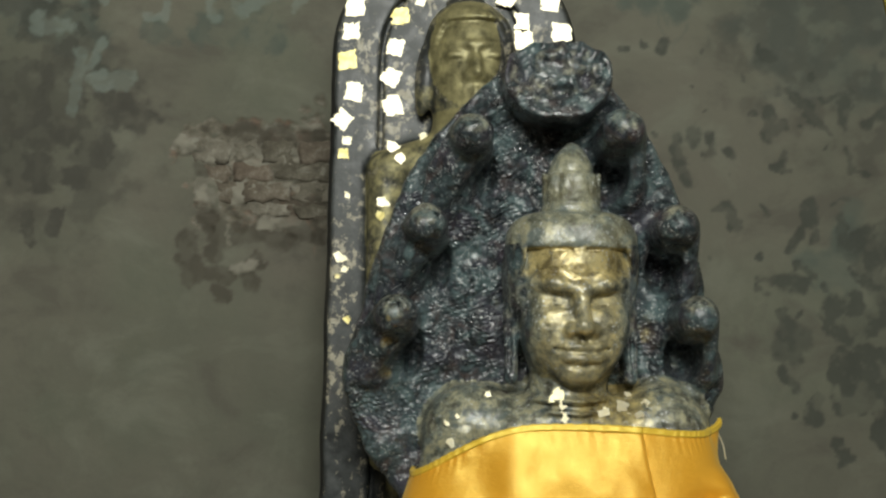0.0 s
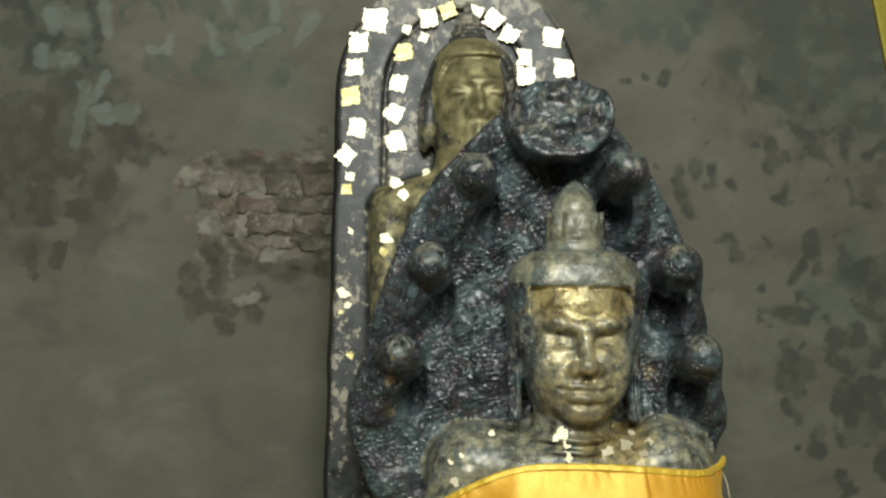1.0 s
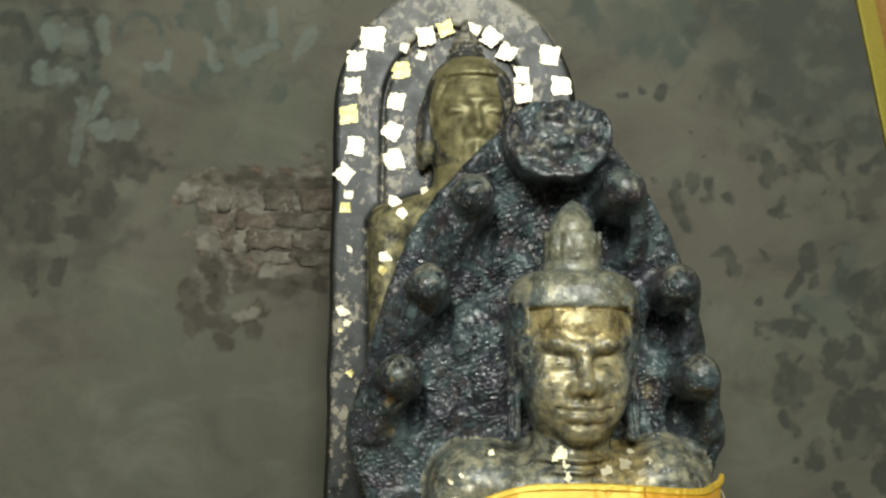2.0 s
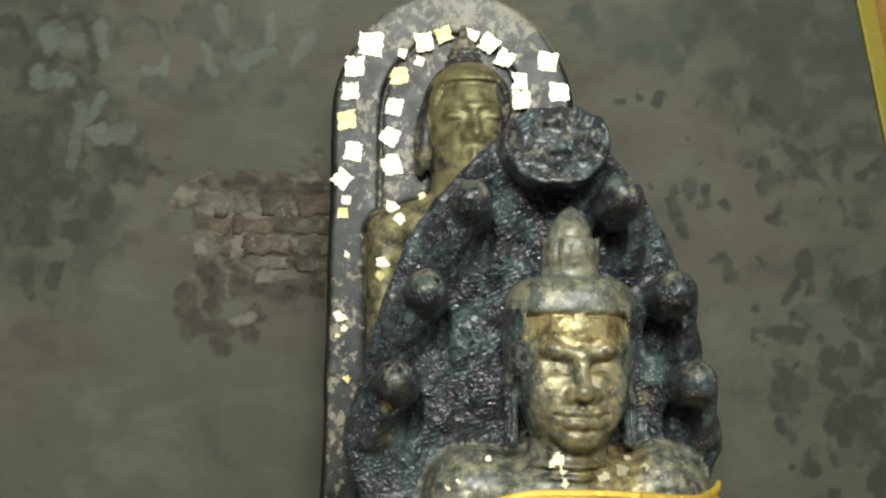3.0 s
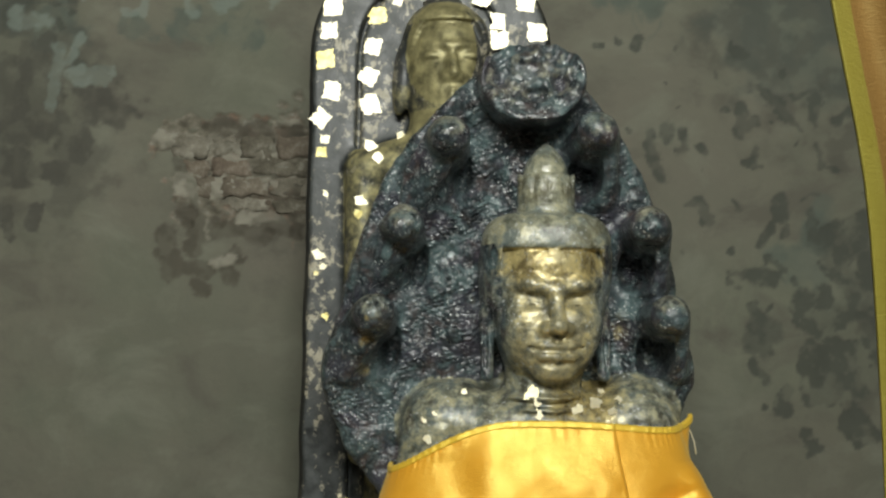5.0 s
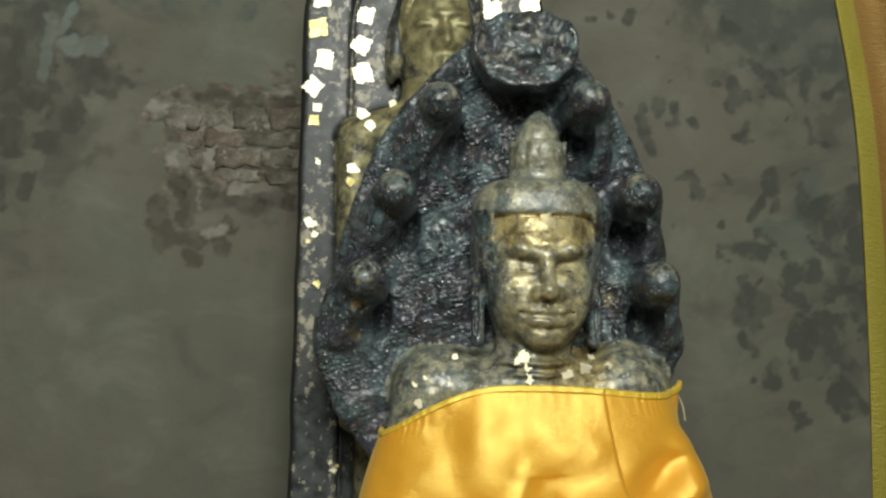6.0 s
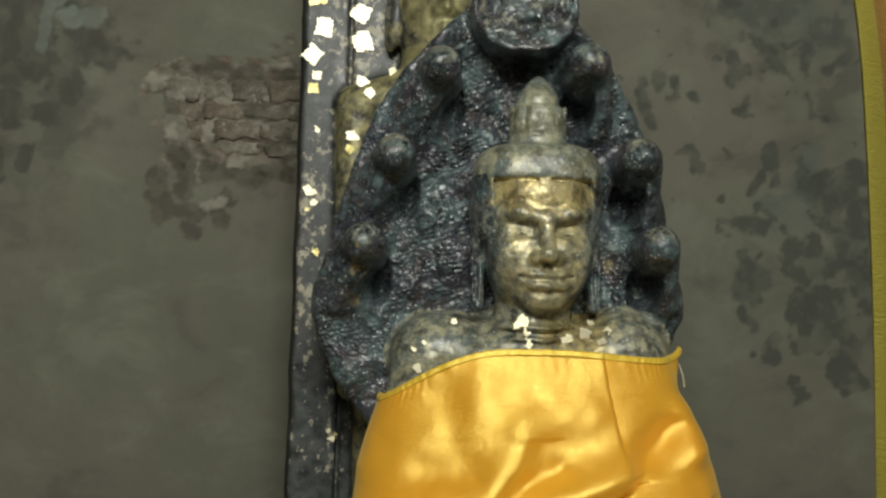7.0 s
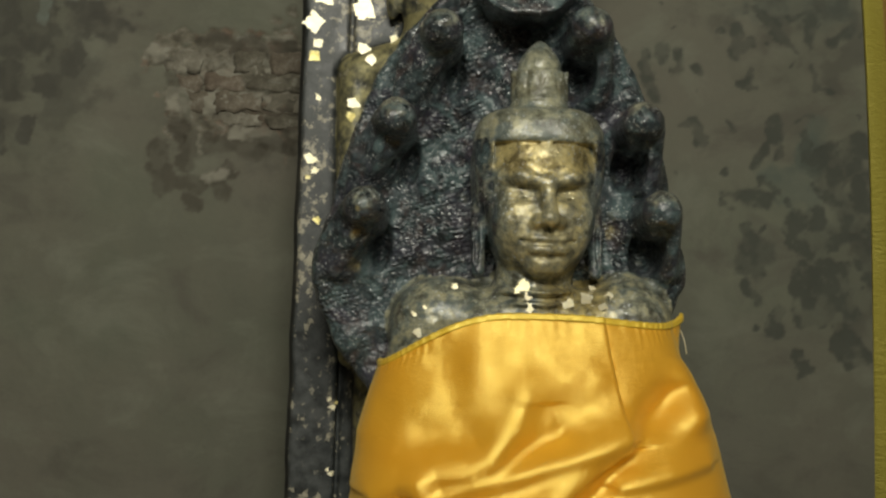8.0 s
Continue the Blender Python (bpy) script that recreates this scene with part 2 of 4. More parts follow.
def eroded_brick():
    m, t, b = material("eroded_brick")
    v = place(t)
    n, f = noise_tex(t, v, 34, 6, 0.7), noise_tex(t, v, 180, 3)
    c = ramp(t, n, [(0.34, (0.070, 0.064, 0.048)), (0.46, (0.125, 0.110, 0.082)), (0.56, (0.185, 0.168, 0.13)), (0.66, (0.32, 0.305, 0.25))])
    own = ramp(t, t.nodes.new("ShaderNodeObjectInfo").outputs["Random"], [(0.1, (0.085, 0.078, 0.056)), (0.4, (0.17, 0.112, 0.083)), (0.6, (0.15, 0.135, 0.10)), (0.9, (0.25, 0.235, 0.19))])
    t.links.new(mix(t, 0.35, c, own), b.inputs["Base Color"])
    b.inputs["Roughness"].default_value = 0.9
    bump(t, b, f, 0.4, 0.0015, bump(t, b, n, 0.5, 0.006))
    return m


BRICK = eroded_brick()
SATIN = satin("orange_satin", (0.99, 0.40, 0.016), (0.99, 0.50, 0.036), 0.36, 0.0, (1.0, 0.84, 0.22), 0.24)
YELLOW = satin("yellow_satin", (0.96, 0.56, 0.035), (0.98, 0.66, 0.06), 0.38, 0.0, (1.0, 0.86, 0.24), 0.24)
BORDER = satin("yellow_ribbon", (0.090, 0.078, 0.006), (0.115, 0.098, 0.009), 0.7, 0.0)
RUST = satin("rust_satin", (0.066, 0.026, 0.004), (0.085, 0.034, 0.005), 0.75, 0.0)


# ---- mesh helpers ----
def mesh_from(name, verts, faces, mat, smooth=True, attributes=None):
    me = bpy.data.meshes.new(name)
    me.from_pydata(verts if isinstance(verts, list) else verts.tolist(), [], faces if isinstance(faces, list) else faces.tolist())
    me.materials.append(mat)
    if smooth:
        me.polygons.foreach_set("use_smooth", np.ones(len(me.polygons), dtype=bool))
    for key, value in (attributes or {}).items():
        me.attributes.new(key, "FLOAT", "POINT").data.foreach_set("value", np.asarray(value, dtype=np.float32))
    me.update()
    return me


def part(name, bm, mat, parent, label=""):
    me = bpy.data.meshes.new(name)
    bm.to_mesh(me)
    bm.free()
    me.materials.append(mat)
    ob = new(name, me)
    ob.parent = parent
    return tagged(ob, label)


def box_bm(bm, x0, x1, y0, y1, z0, z1):
    made = bmesh.ops.create_cube(bm, size=1.0)["verts"]
    for v in made:
        v.co = ((x0 + x1) / 2 + v.co.x * (x1 - x0), (y0 + y1) / 2 + v.co.y * (y1 - y0), (z0 + z1) / 2 + v.co.z * (z1 - z0))
    return made


rng = np.random.RandomState(7)
LATTICE = rng.rand(64, 64, 64).astype(np.float32)


def value_noise(x, y, z):
    """Smooth random values from 0 to 1."""
    out = 0.0
    ix, iy, iz = (np.floor(a).astype(int) for a in (x, y, z))
    fx, fy, fz = ((lambda f: f * f * (3 - 2 * f))(a - np.floor(a)) for a in (x, y, z))
    for i in (0, 1):
        for j in (0, 1):
            for k in (0, 1):
                w = (fx if i else 1 - fx) * (fy if j else 1 - fy) * (fz if k else 1 - fz)
                out = out + w * LATTICE[(ix + i) % 64, (iy + j) % 64, (iz + k) % 64]
    return out


def fbm(x, y, z, scale, octaves=4):
    total, amp, norm = 0.0, 1.0, 0.0
    for o in range(octaves):
        s = scale * 2 ** o
        total = total + amp * value_noise(x * s + 17.3 * o, y * s + 5.1 * o, z * s + 9.7 * o)
        norm, amp = norm + amp, amp * 0.55
    return total / norm


def step(a, b, v):
    s = np.clip((v - a) / (b - a), 0, 1)
    return s * s * (3 - 2 * s)


class Clay:
    """A block of clay: a field of distances on a grid, from which forms are joined and cut, and a skin drawn at zero."""

    def __init__(self, low, high, h):
        self.low, self.h = np.array(low, dtype=float), h
        self.n = [int(math.ceil((b - a) / h)) + 1 for a, b in zip(low, high)]
        self.v = np.full(self.n, 1.0, dtype=np.float32)

    def box(self, low, high):
        lo = [max(0, int((a - o) / self.h)) for a, o in zip(low, self.low)]
        hi = [min(n, int((b - o) / self.h) + 2) for b, o, n in zip(high, self.low, self.n)]
        sl = tuple(slice(a, max(a, b)) for a, b in zip(lo, hi))
        axes = [self.low[i] + self.h * np.arange(sl[i].start, sl[i].stop) for i in range(3)]
        return sl, np.meshgrid(*axes, indexing="ij")

    def form(self, fn, low, high, k=0.01, cut=False):
        sl, (x, y, z) = self.box(low, high)
        if x.size == 0:
            return
        d, v = fn(x, y, z), self.v[sl]
        if cut:
            d = -d
            w = np.clip(0.5 - 0.5 * (d - v) / k, 0, 1)
            self.v[sl] = v * w + d * (1 - w) + k * w * (1 - w)
            self.v[sl] = np.where(d < v - k, v, self.v[sl])
        else:
            w = np.clip(0.5 + 0.5 * (v - d) / k, 0, 1)
            self.v[sl] = v * (1 - w) + d * w - k * w * (1 - w)

    def egg(self, c, r, k=0.01, cut=False, lean=0.0):
        c, r = np.array(c), np.array(r)
        m = max(r) + k + 3 * self.h
        ca, sa = math.cos(radians(lean)), math.sin(radians(lean))

        def fn(x, y, z):
            x, y, z = x - c[0], y - c[1], z - c[2]
            x, z = x * ca - z * sa, x * sa + z * ca
            a = np.sqrt((x / r[0]) ** 2 + (y / r[1]) ** 2 + (z / r[2]) ** 2) + 1e-6
            b = np.sqrt((x / r[0] ** 2) ** 2 + (y / r[1] ** 2) ** 2 + (z / r[2] ** 2) ** 2) + 1e-6
            return a * (a - 1) / b
        self.form(fn, c - m, c + m, k, cut)

    def rod(self, a, b, ra, rb, k=0.01, cut=False):
        a, b = np.array(a, dtype=float), np.array(b, dtype=float)
        m = max(ra, rb) + k + 3 * self.h
        d = b - a

        def fn(x, y, z):
            px, py, pz = x - a[0], y - a[1], z - a[2]
            s = np.clip((px * d[0] + py * d[1] + pz * d[2]) / d.dot(d), 0, 1)
            return np.sqrt((px - s * d[0]) ** 2 + (py - s * d[1]) ** 2 + (pz - s * d[2]) ** 2) - (ra + (rb - ra) * s)
        self.form(fn, np.minimum(a, b) - m, np.maximum(a, b) + m, k, cut)

    def pair(self, cx, kind, *args, **kw):
        """The same form on both sides of the upright plane at cx; its points are given from that plane."""
        for s in (1, -1):
            if kind == "egg":
                (x, y, z), r = args
                more = dict(kw, lean=kw.get("lean", 0.0) * s)
                self.egg((cx + s * x, y, z), r, **more)
            else:
                p, q, ra, rb = args
                self.rod((cx + s * p[0], p[1], p[2]), (cx + s * q[0], q[1], q[2]), ra, rb, **kw)

    def skin(self):
        v, n = self.v, self.n
        inside = v < 0
        corners = [(i, j, k) for i in (0, 1) for j in (0, 1) for k in (0, 1)]
        cut = lambda a, o: a[o[0]:a.shape[0] - 1 + o[0], o[1]:a.shape[1] - 1 + o[1], o[2]:a.shape[2] - 1 + o[2]]
        count = sum(cut(inside, o).astype(np.int8) for o in corners)
        cells = np.argwhere((count > 0) & (count < 8))
        index = np.full([m - 1 for m in n], -1, dtype=np.int64)
        index[tuple(cells.T)] = np.arange(len(cells))
        total, hits = np.zeros((len(cells), 3)), np.zeros(len(cells))
        for a in corners:
            for axis in range(3):
                if a[axis]:
                    continue
                b = list(a)
                b[axis] = 1
                va, vb = v[tuple((cells + a).T)], v[tuple((cells + b).T)]
                cross = (va < 0) != (vb < 0)
                s = np.where(cross, va / np.where(cross, va - vb, 1), 0)
                p = np.array(a, dtype=float)[None].repeat(len(cells), 0)
                p[:, axis] += s
                total += p * cross[:, None]
                hits += cross
        verts = self.low + self.h * (cells + total / hits[:, None])
        faces = []
        for axis in range(3):
            o, q = [i for i in range(3) if i != axis]
            lo, hi = [slice(None)] * 3, [slice(None)] * 3
            lo[axis], hi[axis] = slice(0, -1), slice(1, None)
            a, b = inside[tuple(lo)], inside[tuple(hi)]
            e = np.argwhere(a != b)
            e = e[(e[:, o] > 0) & (e[:, q] > 0) & (e[:, o] < n[o] - 1) & (e[:, q] < n[q] - 1)]
            flip = a[tuple(e.T)] if axis != 1 else ~a[tuple(e.T)]
            ring = []
            for do, dq in ((1, 1), (0, 1), (0, 0), (1, 0)):
                c = e.copy()
                c[:, o] -= do
                c[:, q] -= dq
                ring.append(index[tuple(c.T)])
            f = np.stack(ring, 1)
            f[~flip] = f[~flip][:, ::-1]
            faces.append(f)
        return verts, np.concatenate(faces)


# ---- the room ----
ROOM_X0, ROOM_X1, ROOM_Y0, WALL_Y, CEILING_Z = -2.2, 2.2, -0.7, 2.728, 3.4

# stains and lost plaster on the painted wall: short strokes, each from x, z to x, z with its half width
MURK_L = [
    (-0.987, 2.149, -0.87, 2.129, 0.025), (-0.998, 2.096, -0.881, 2.068, 0.041), (-0.868, 2.149, -0.86, 2.077, 0.02), (-0.981, 2.011, -0.865, 2.003, 0.036),
    (-0.84, 2.019, -0.8, 1.96, 0.025), (-0.771, 2.055, -0.699, 2.039, 0.03), (-0.786, 2.025, -0.777, 1.98, 0.015), (-0.992, 1.953, -0.926, 1.908, 0.033),
    (-0.888, 1.908, -0.823, 1.902, 0.018), (-0.947, 1.799, -0.941, 1.76, 0.01), (-0.878, 1.818, -0.883, 1.786, 0.01), (-0.918, 2.201, -0.915, 2.162, 0.017),
    (-0.855, 2.215, -0.861, 2.169, 0.014), (-1.013, 2.155, -0.985, 2.109, 0.013),
]
LINE_L = [
    (-0.966, 2.274, -0.98, 2.221, 0.011), (-0.833, 2.374, -0.81, 2.275, 0.011), (-0.948, 2.312, -0.876, 2.291, 0.01), (-0.915, 2.283, -0.853, 2.294, 0.009),
    (-0.851, 2.254, -0.835, 2.241, 0.006), (-0.99, 2.387, -0.972, 2.34, 0.008), (-0.806, 2.149, -0.735, 2.14, 0.006), (-0.801, 2.189, -0.813, 2.156, 0.006),
    (-0.932, 2.394, -0.841, 2.398, 0.006), (-1.023, 2.387, -1.007, 2.373, 0.015),
]
GREEN_L = [
    (-0.563, 2.245, -0.407, 2.235, 0.023), (-0.519, 2.282, -0.483, 2.267, 0.015), (-0.453, 2.24, -0.417, 2.217, 0.019), (-0.682, 2.245, -0.64, 2.229, 0.018),
    (-0.612, 2.378, -0.582, 2.359, 0.01), (-0.98, 2.28, -0.848, 2.241, 0.043), (-0.944, 2.36, -0.839, 2.334, 0.033), (-0.554, 2.389, -0.448, 2.336, 0.038),
    (-0.576, 2.229, -0.562, 2.216, 0.011),
]
PALE_L = [
    (-0.834, 2.195, -0.846, 2.103, 0.011), (-0.846, 2.103, -0.849, 2.051, 0.01), (-0.793, 2.215, -0.819, 2.156, 0.008), (-0.808, 2.128, -0.722, 2.139, 0.009),
    (-0.792, 2.117, -0.734, 2.113, 0.009), (-0.408, 2.4, -0.404, 2.349, 0.01), (-0.312, 2.356, -0.35, 2.294, 0.01), (-0.557, 2.322, -0.531, 2.272, 0.011),
    (-0.489, 2.306, -0.473, 2.277, 0.009), (-0.461, 2.303, -0.403, 2.32, 0.009), (-0.65, 2.302, -0.649, 2.269, 0.009), (-0.694, 2.271, -0.661, 2.279, 0.009),
    (-0.522, 2.409, -0.506, 2.362, 0.01), (-0.94, 2.259, -0.872, 2.252, 0.015), (-0.917, 2.354, -0.851, 2.331, 0.02), (-0.798, 2.374, -0.791, 2.301, 0.011),
]
GREEN_R = [
    (0.305, 2.399, 0.357, 2.359, 0.018), (0.409, 2.393, 0.447, 2.34, 0.023), (0.493, 2.366, 0.518, 2.3, 0.015), (0.526, 2.4, 0.58, 2.347, 0.02),
    (0.388, 2.346, 0.395, 2.306, 0.009), (0.681, 2.38, 0.732, 2.321, 0.033), (0.771, 2.341, 0.861, 2.295, 0.038), (0.724, 2.261, 0.793, 2.17, 0.043),
    (0.869, 2.368, 0.95, 2.262, 0.046), (0.827, 2.222, 0.921, 2.131, 0.041), (0.907, 1.846, 0.885, 1.744, 0.018), (0.821, 1.718, 0.883, 1.681, 0.02),
]
DARK_A = [
    (0.71, 2.202, 0.729, 2.189, 0.01), (0.715, 2.019, 0.727, 2.067, 0.011), (0.719, 2.01, 0.749, 2.032, 0.011), (0.76, 2.114, 0.806, 2.063, 0.008),
    (0.806, 2.063, 0.854, 2.011, 0.009), (0.897, 2.098, 0.886, 2.037, 0.015), (0.843, 2.085, 0.894, 2.105, 0.009), (0.941, 2.037, 0.977, 2.063, 0.01),
    (0.726, 1.933, 0.765, 1.928, 0.006), (0.755, 1.968, 0.747, 1.935, 0.005), (0.891, 1.981, 0.902, 1.928, 0.008), (0.902, 1.928, 0.934, 1.921, 0.005),
    (0.618, 1.85, 0.642, 1.807, 0.011), (0.697, 1.854, 0.715, 1.832, 0.005), (0.806, 1.861, 0.81, 1.805, 0.011), (0.784, 1.782, 0.761, 1.75, 0.009),
    (0.814, 1.769, 0.822, 1.787, 0.006), (0.877, 1.827, 0.888, 1.769, 0.009),
]
DARK_B = [
    (0.7, 1.685, 0.788, 1.678, 0.019), (0.783, 1.712, 0.822, 1.69, 0.009), (0.683, 1.673, 0.693, 1.667, 0.009), (0.742, 1.607, 0.752, 1.579, 0.009),
    (0.738, 1.529, 0.789, 1.542, 0.019), (0.759, 1.567, 0.771, 1.51, 0.018), (0.74, 1.485, 0.771, 1.442, 0.009), (0.553, 2.015, 0.552, 1.991, 0.011),
    (0.585, 2.002, 0.592, 1.966, 0.011), (0.508, 1.999, 0.535, 1.906, 0.011), (0.63, 1.974, 0.635, 1.961, 0.01), (0.392, 2.203, 0.402, 2.206, 0.006),
    (0.436, 2.223, 0.443, 2.213, 0.006), (0.478, 2.205, 0.487, 2.221, 0.008), (0.601, 1.845, 0.627, 1.842, 0.008), (0.862, 1.851, 0.893, 1.867, 0.005),
]
DARK_C = [
    (0.91, 1.742, 0.988, 1.793, 0.023), (0.894, 1.628, 0.943, 1.59, 0.028), (0.866, 1.615, 0.881, 1.592, 0.019), (0.936, 1.691, 0.983, 1.641, 0.023),
    (0.907, 1.565, 0.932, 1.53, 0.015), (0.878, 1.49, 0.917, 1.465, 0.025), (0.954, 1.515, 0.977, 1.44, 0.023), (0.813, 1.41, 0.808, 1.378, 0.01),
    (0.888, 1.403, 0.926, 1.428, 0.02), (0.861, 1.316, 0.875, 1.289, 0.009), (0.962, 1.356, 0.985, 1.319, 0.018), (1.022, 1.694, 1.029, 1.518, 0.025),
]
STONE_P = [
    (-0.608, 1.986, -0.582, 1.968, 0.01), (-0.533, 1.975, -0.498, 1.962, 0.011), (-0.482, 1.981, -0.46, 1.962, 0.01), (-0.434, 1.965, -0.402, 1.971, 0.008),
    (-0.363, 1.953, -0.325, 1.943, 0.013), (-0.562, 1.952, -0.491, 1.942, 0.006), (-0.465, 1.923, -0.427, 1.936, 0.008), (-0.56, 1.888, -0.49, 1.886, 0.008),
    (-0.483, 1.875, -0.4, 1.886, 0.009), (-0.4, 1.886, -0.305, 1.887, 0.008), (-0.477, 1.859, -0.438, 1.868, 0.008), (-0.418, 1.801, -0.335, 1.807, 0.008),
    (-0.493, 1.75, -0.498, 1.795, 0.004), (-0.339, 2.023, -0.288, 2.024, 0.005), (-0.473, 1.699, -0.435, 1.712, 0.011), (-0.553, 1.865, -0.525, 1.858, 0.009),
]
BRICK_D = [
    (-0.454, 1.997, -0.3, 1.989, 0.019), (-0.582, 1.961, -0.562, 1.952, 0.008), (-0.561, 1.923, -0.548, 1.897, 0.011), (-0.511, 1.942, -0.503, 1.901, 0.009),
    (-0.493, 2.007, -0.477, 1.975, 0.008), (-0.388, 1.911, -0.337, 1.911, 0.011), (-0.438, 1.846, -0.304, 1.834, 0.018), (-0.418, 1.817, -0.31, 1.812, 0.008),
    (-0.487, 1.773, -0.36, 1.774, 0.018), (-0.533, 1.814, -0.506, 1.763, 0.018), (-0.531, 1.743, -0.518, 1.724, 0.013), (-0.582, 1.756, -0.574, 1.686, 0.017),
    (-0.51, 1.655, -0.497, 1.629, 0.011), (-0.549, 1.692, -0.485, 1.686, 0.011), (-0.447, 1.687, -0.441, 1.668, 0.013), (-0.435, 1.725, -0.416, 1.712, 0.01),
    (-0.36, 1.776, -0.284, 1.77, 0.013),
]
LOSS = [
    (-0.411, 1.987, 0.152, 0.041), (-0.541, 1.968, 0.051, 0.033), (-0.430, 1.923, 0.133, 0.046), (-0.405, 1.853, 0.142, 0.064),
    (-0.303, 1.917, 0.051, 0.122),
]
LEAVES = [
    (-0.147, 2.221, 0.050, 10), (-0.177, 2.177, 0.038, 0), (-0.186, 2.127, 0.036, 4), (-0.191, 2.070, 0.038, -6),
    (-0.179, 2.009, 0.038, 12), (-0.200, 1.954, 0.034, 35), (-0.191, 1.914, 0.019, 10), (-0.197, 1.890, 0.021, 5),
    (0.197, 2.188, 0.038, 8), (0.220, 2.126, 0.040, 3), (-0.085, 2.203, 0.018, 20), (-0.052, 2.191, 0.019, 20),
    (-0.095, 2.161, 0.040, -8), (-0.102, 2.100, 0.038, 12), (-0.109, 2.040, 0.038, 28), (-0.105, 1.985, 0.042, -15),
    (-0.044, 2.225, 0.040, -10), (-0.006, 2.240, 0.030, -20), (0.049, 2.238, 0.025, 15), (0.082, 2.224, 0.038, 35),
    (0.112, 2.194, 0.036, 30), (0.141, 2.149, 0.034, 2), (0.147, 2.111, 0.038, -2),
]


def spread(places, x, z, ragged, soft=0.18, power=2.0):
    """How far each point of the wall lies inside ragged patches."""
    inside = np.full(x.shape, -9.0)
    for cx, cz, rx, rz in places:
        r = (np.abs((x - cx) / rx) ** power + np.abs((z - cz) / rz) ** power) ** (1 / power)
        inside = np.maximum(inside, 1 - r)
    return step(-soft, soft, inside + ragged)


def strokes_on(places, x, z, ragged, soft=0.3, grow=1.25):
    """How far each point of the wall lies inside ragged strokes."""
    inside = np.full(x.shape, -9.0)
    for x0, z0, x1, z1, r in places:
        dx, dz = x1 - x0, z1 - z0
        t = np.clip(((x - x0) * dx + (z - z0) * dz) / (dx * dx + dz * dz + 1e-9), 0, 1)
        inside = np.maximum(inside, grow - np.hypot(x - x0 - t * dx, z - z0 - t * dz) / r)
    return step(-soft, soft, inside + ragged)


def wall_north():
    gx = np.concatenate([np.linspace(ROOM_X0 - 0.2, -1.2, 12), np.linspace(-1.195, 1.3, 560), np.linspace(1.32, ROOM_X1 + 0.2, 10)])
    gz = np.concatenate([np.linspace(0, 1.05, 12), np.linspace(1.054, 2.75, 400), np.linspace(2.77, CEILING_Z, 8)])
    x, z = np.meshgrid(gx, gz, indexing="ij")
    zero = np.zeros_like(x)
    n1, n2, n3 = fbm(x, zero, z, 16, 5), fbm(x, zero + 3, z, 34, 4), fbm(x, zero + 7, z, 4, 3)
    streak = fbm(x, zero + 11, z * 0.4, 26, 4)
    # the edges of all patches are drawn out and torn
    wx = x + 0.028 * (fbm(x, zero + 31, z, 24, 4) - 0.5) + 0.014 * (fbm(x, zero + 33, z, 80, 3) - 0.5)
    wz = z + 0.034 * (fbm(x, zero + 37, z, 24, 4) - 0.5) + 0.014 * (fbm(x, zero + 39, z, 80, 3) - 0.5)
    rag = (n1 - 0.5) * 2.6 + (n2 - 0.5) * 1.6
    hx, hz = x + 0.7 * (wx - x), z + 0.7 * (wz - z)   # drawn marks keep their outline better than stains
    loss = spread(LOSS, x, z, (n2 - 0.5) * 1.8 + (n1 - 0.5) * 0.8, 0.12, 4.0)
    murk = strokes_on(MURK_L, wx, wz, rag * 0.9, 0.4, 1.6) * (0.6 + 0.4 * step(0.34, 0.58, n2)) * (0.8 + 0.2 * step(0.4, 0.56, streak))
    green = strokes_on(GREEN_L, wx, wz, rag * 0.8, 0.4, 1.45) * (0.3 + 0.7 * step(0.38, 0.58, n2)) * (0.6 + 0.4 * step(0.35, 0.6, streak))
    green = np.maximum(green, 1.0 * strokes_on(GREEN_R, wx, wz, rag * 1.0, 0.7, 1.9) * (0.55 + 0.45 * step(0.38, 0.6, n1)))
    murk = np.maximum(murk, 0.6 * strokes_on(GREEN_R[5:10], wx, wz, rag * 1.2, 0.6, 1.5) * (0.4 + 0.6 * step(0.38, 0.56, n2)))
    # wide thin ragged veils that darken the upper corners and the right edge
    veil = strokes_on(((-1.02, 2.45, -0.88, 1.98, 0.15), (-0.75, 2.05, -0.80, 1.98, 0.05), (0.66, 2.50, 0.72, 2.20, 0.09), (0.85, 2.45, 0.92, 2.10, 0.14), (0.98, 1.75, 0.98, 1.45, 0.06)), wx, wz, rag * 0.7, 0.6, 1.2)
    murk = np.maximum(murk, veil * (0.20 + 0.42 * step(0.40, 0.58, n1)))
    pale = strokes_on(PALE_L, hx, hz, rag * 0.9, 0.4) * (0.55 + 0.45 * step(0.36, 0.58, n2))
    spots = np.random.RandomState(5)
    small = []
    for _ in range(34):
        sx, sz = 0.42 + 0.6 * spots.rand(), 1.38 + 0.85 * spots.rand()
        small.append((sx, sz, sx + 0.012 * (spots.rand() - 0.5), sz + 0.02 * (spots.rand() - 0.5), 0.002 + 0.004 * spots.rand()))
    dark = strokes_on(DARK_A + DARK_B + small, hx, hz, rag * 1.05, 0.4, 1.25) * (0.65 + 0.35 * step(0.38, 0.58, n2))
    dark = np.maximum(dark, strokes_on(DARK_C, wx, wz, rag * 1.1, 0.3, 1.6) * (0.35 + 0.6 * step(0.4, 0.56, n2)))
    brown = strokes_on(BRICK_D, wx, wz, rag * 0.6, 0.45, 1.5) * (0.6 + 0.4 * step(0.3, 0.55, n2))
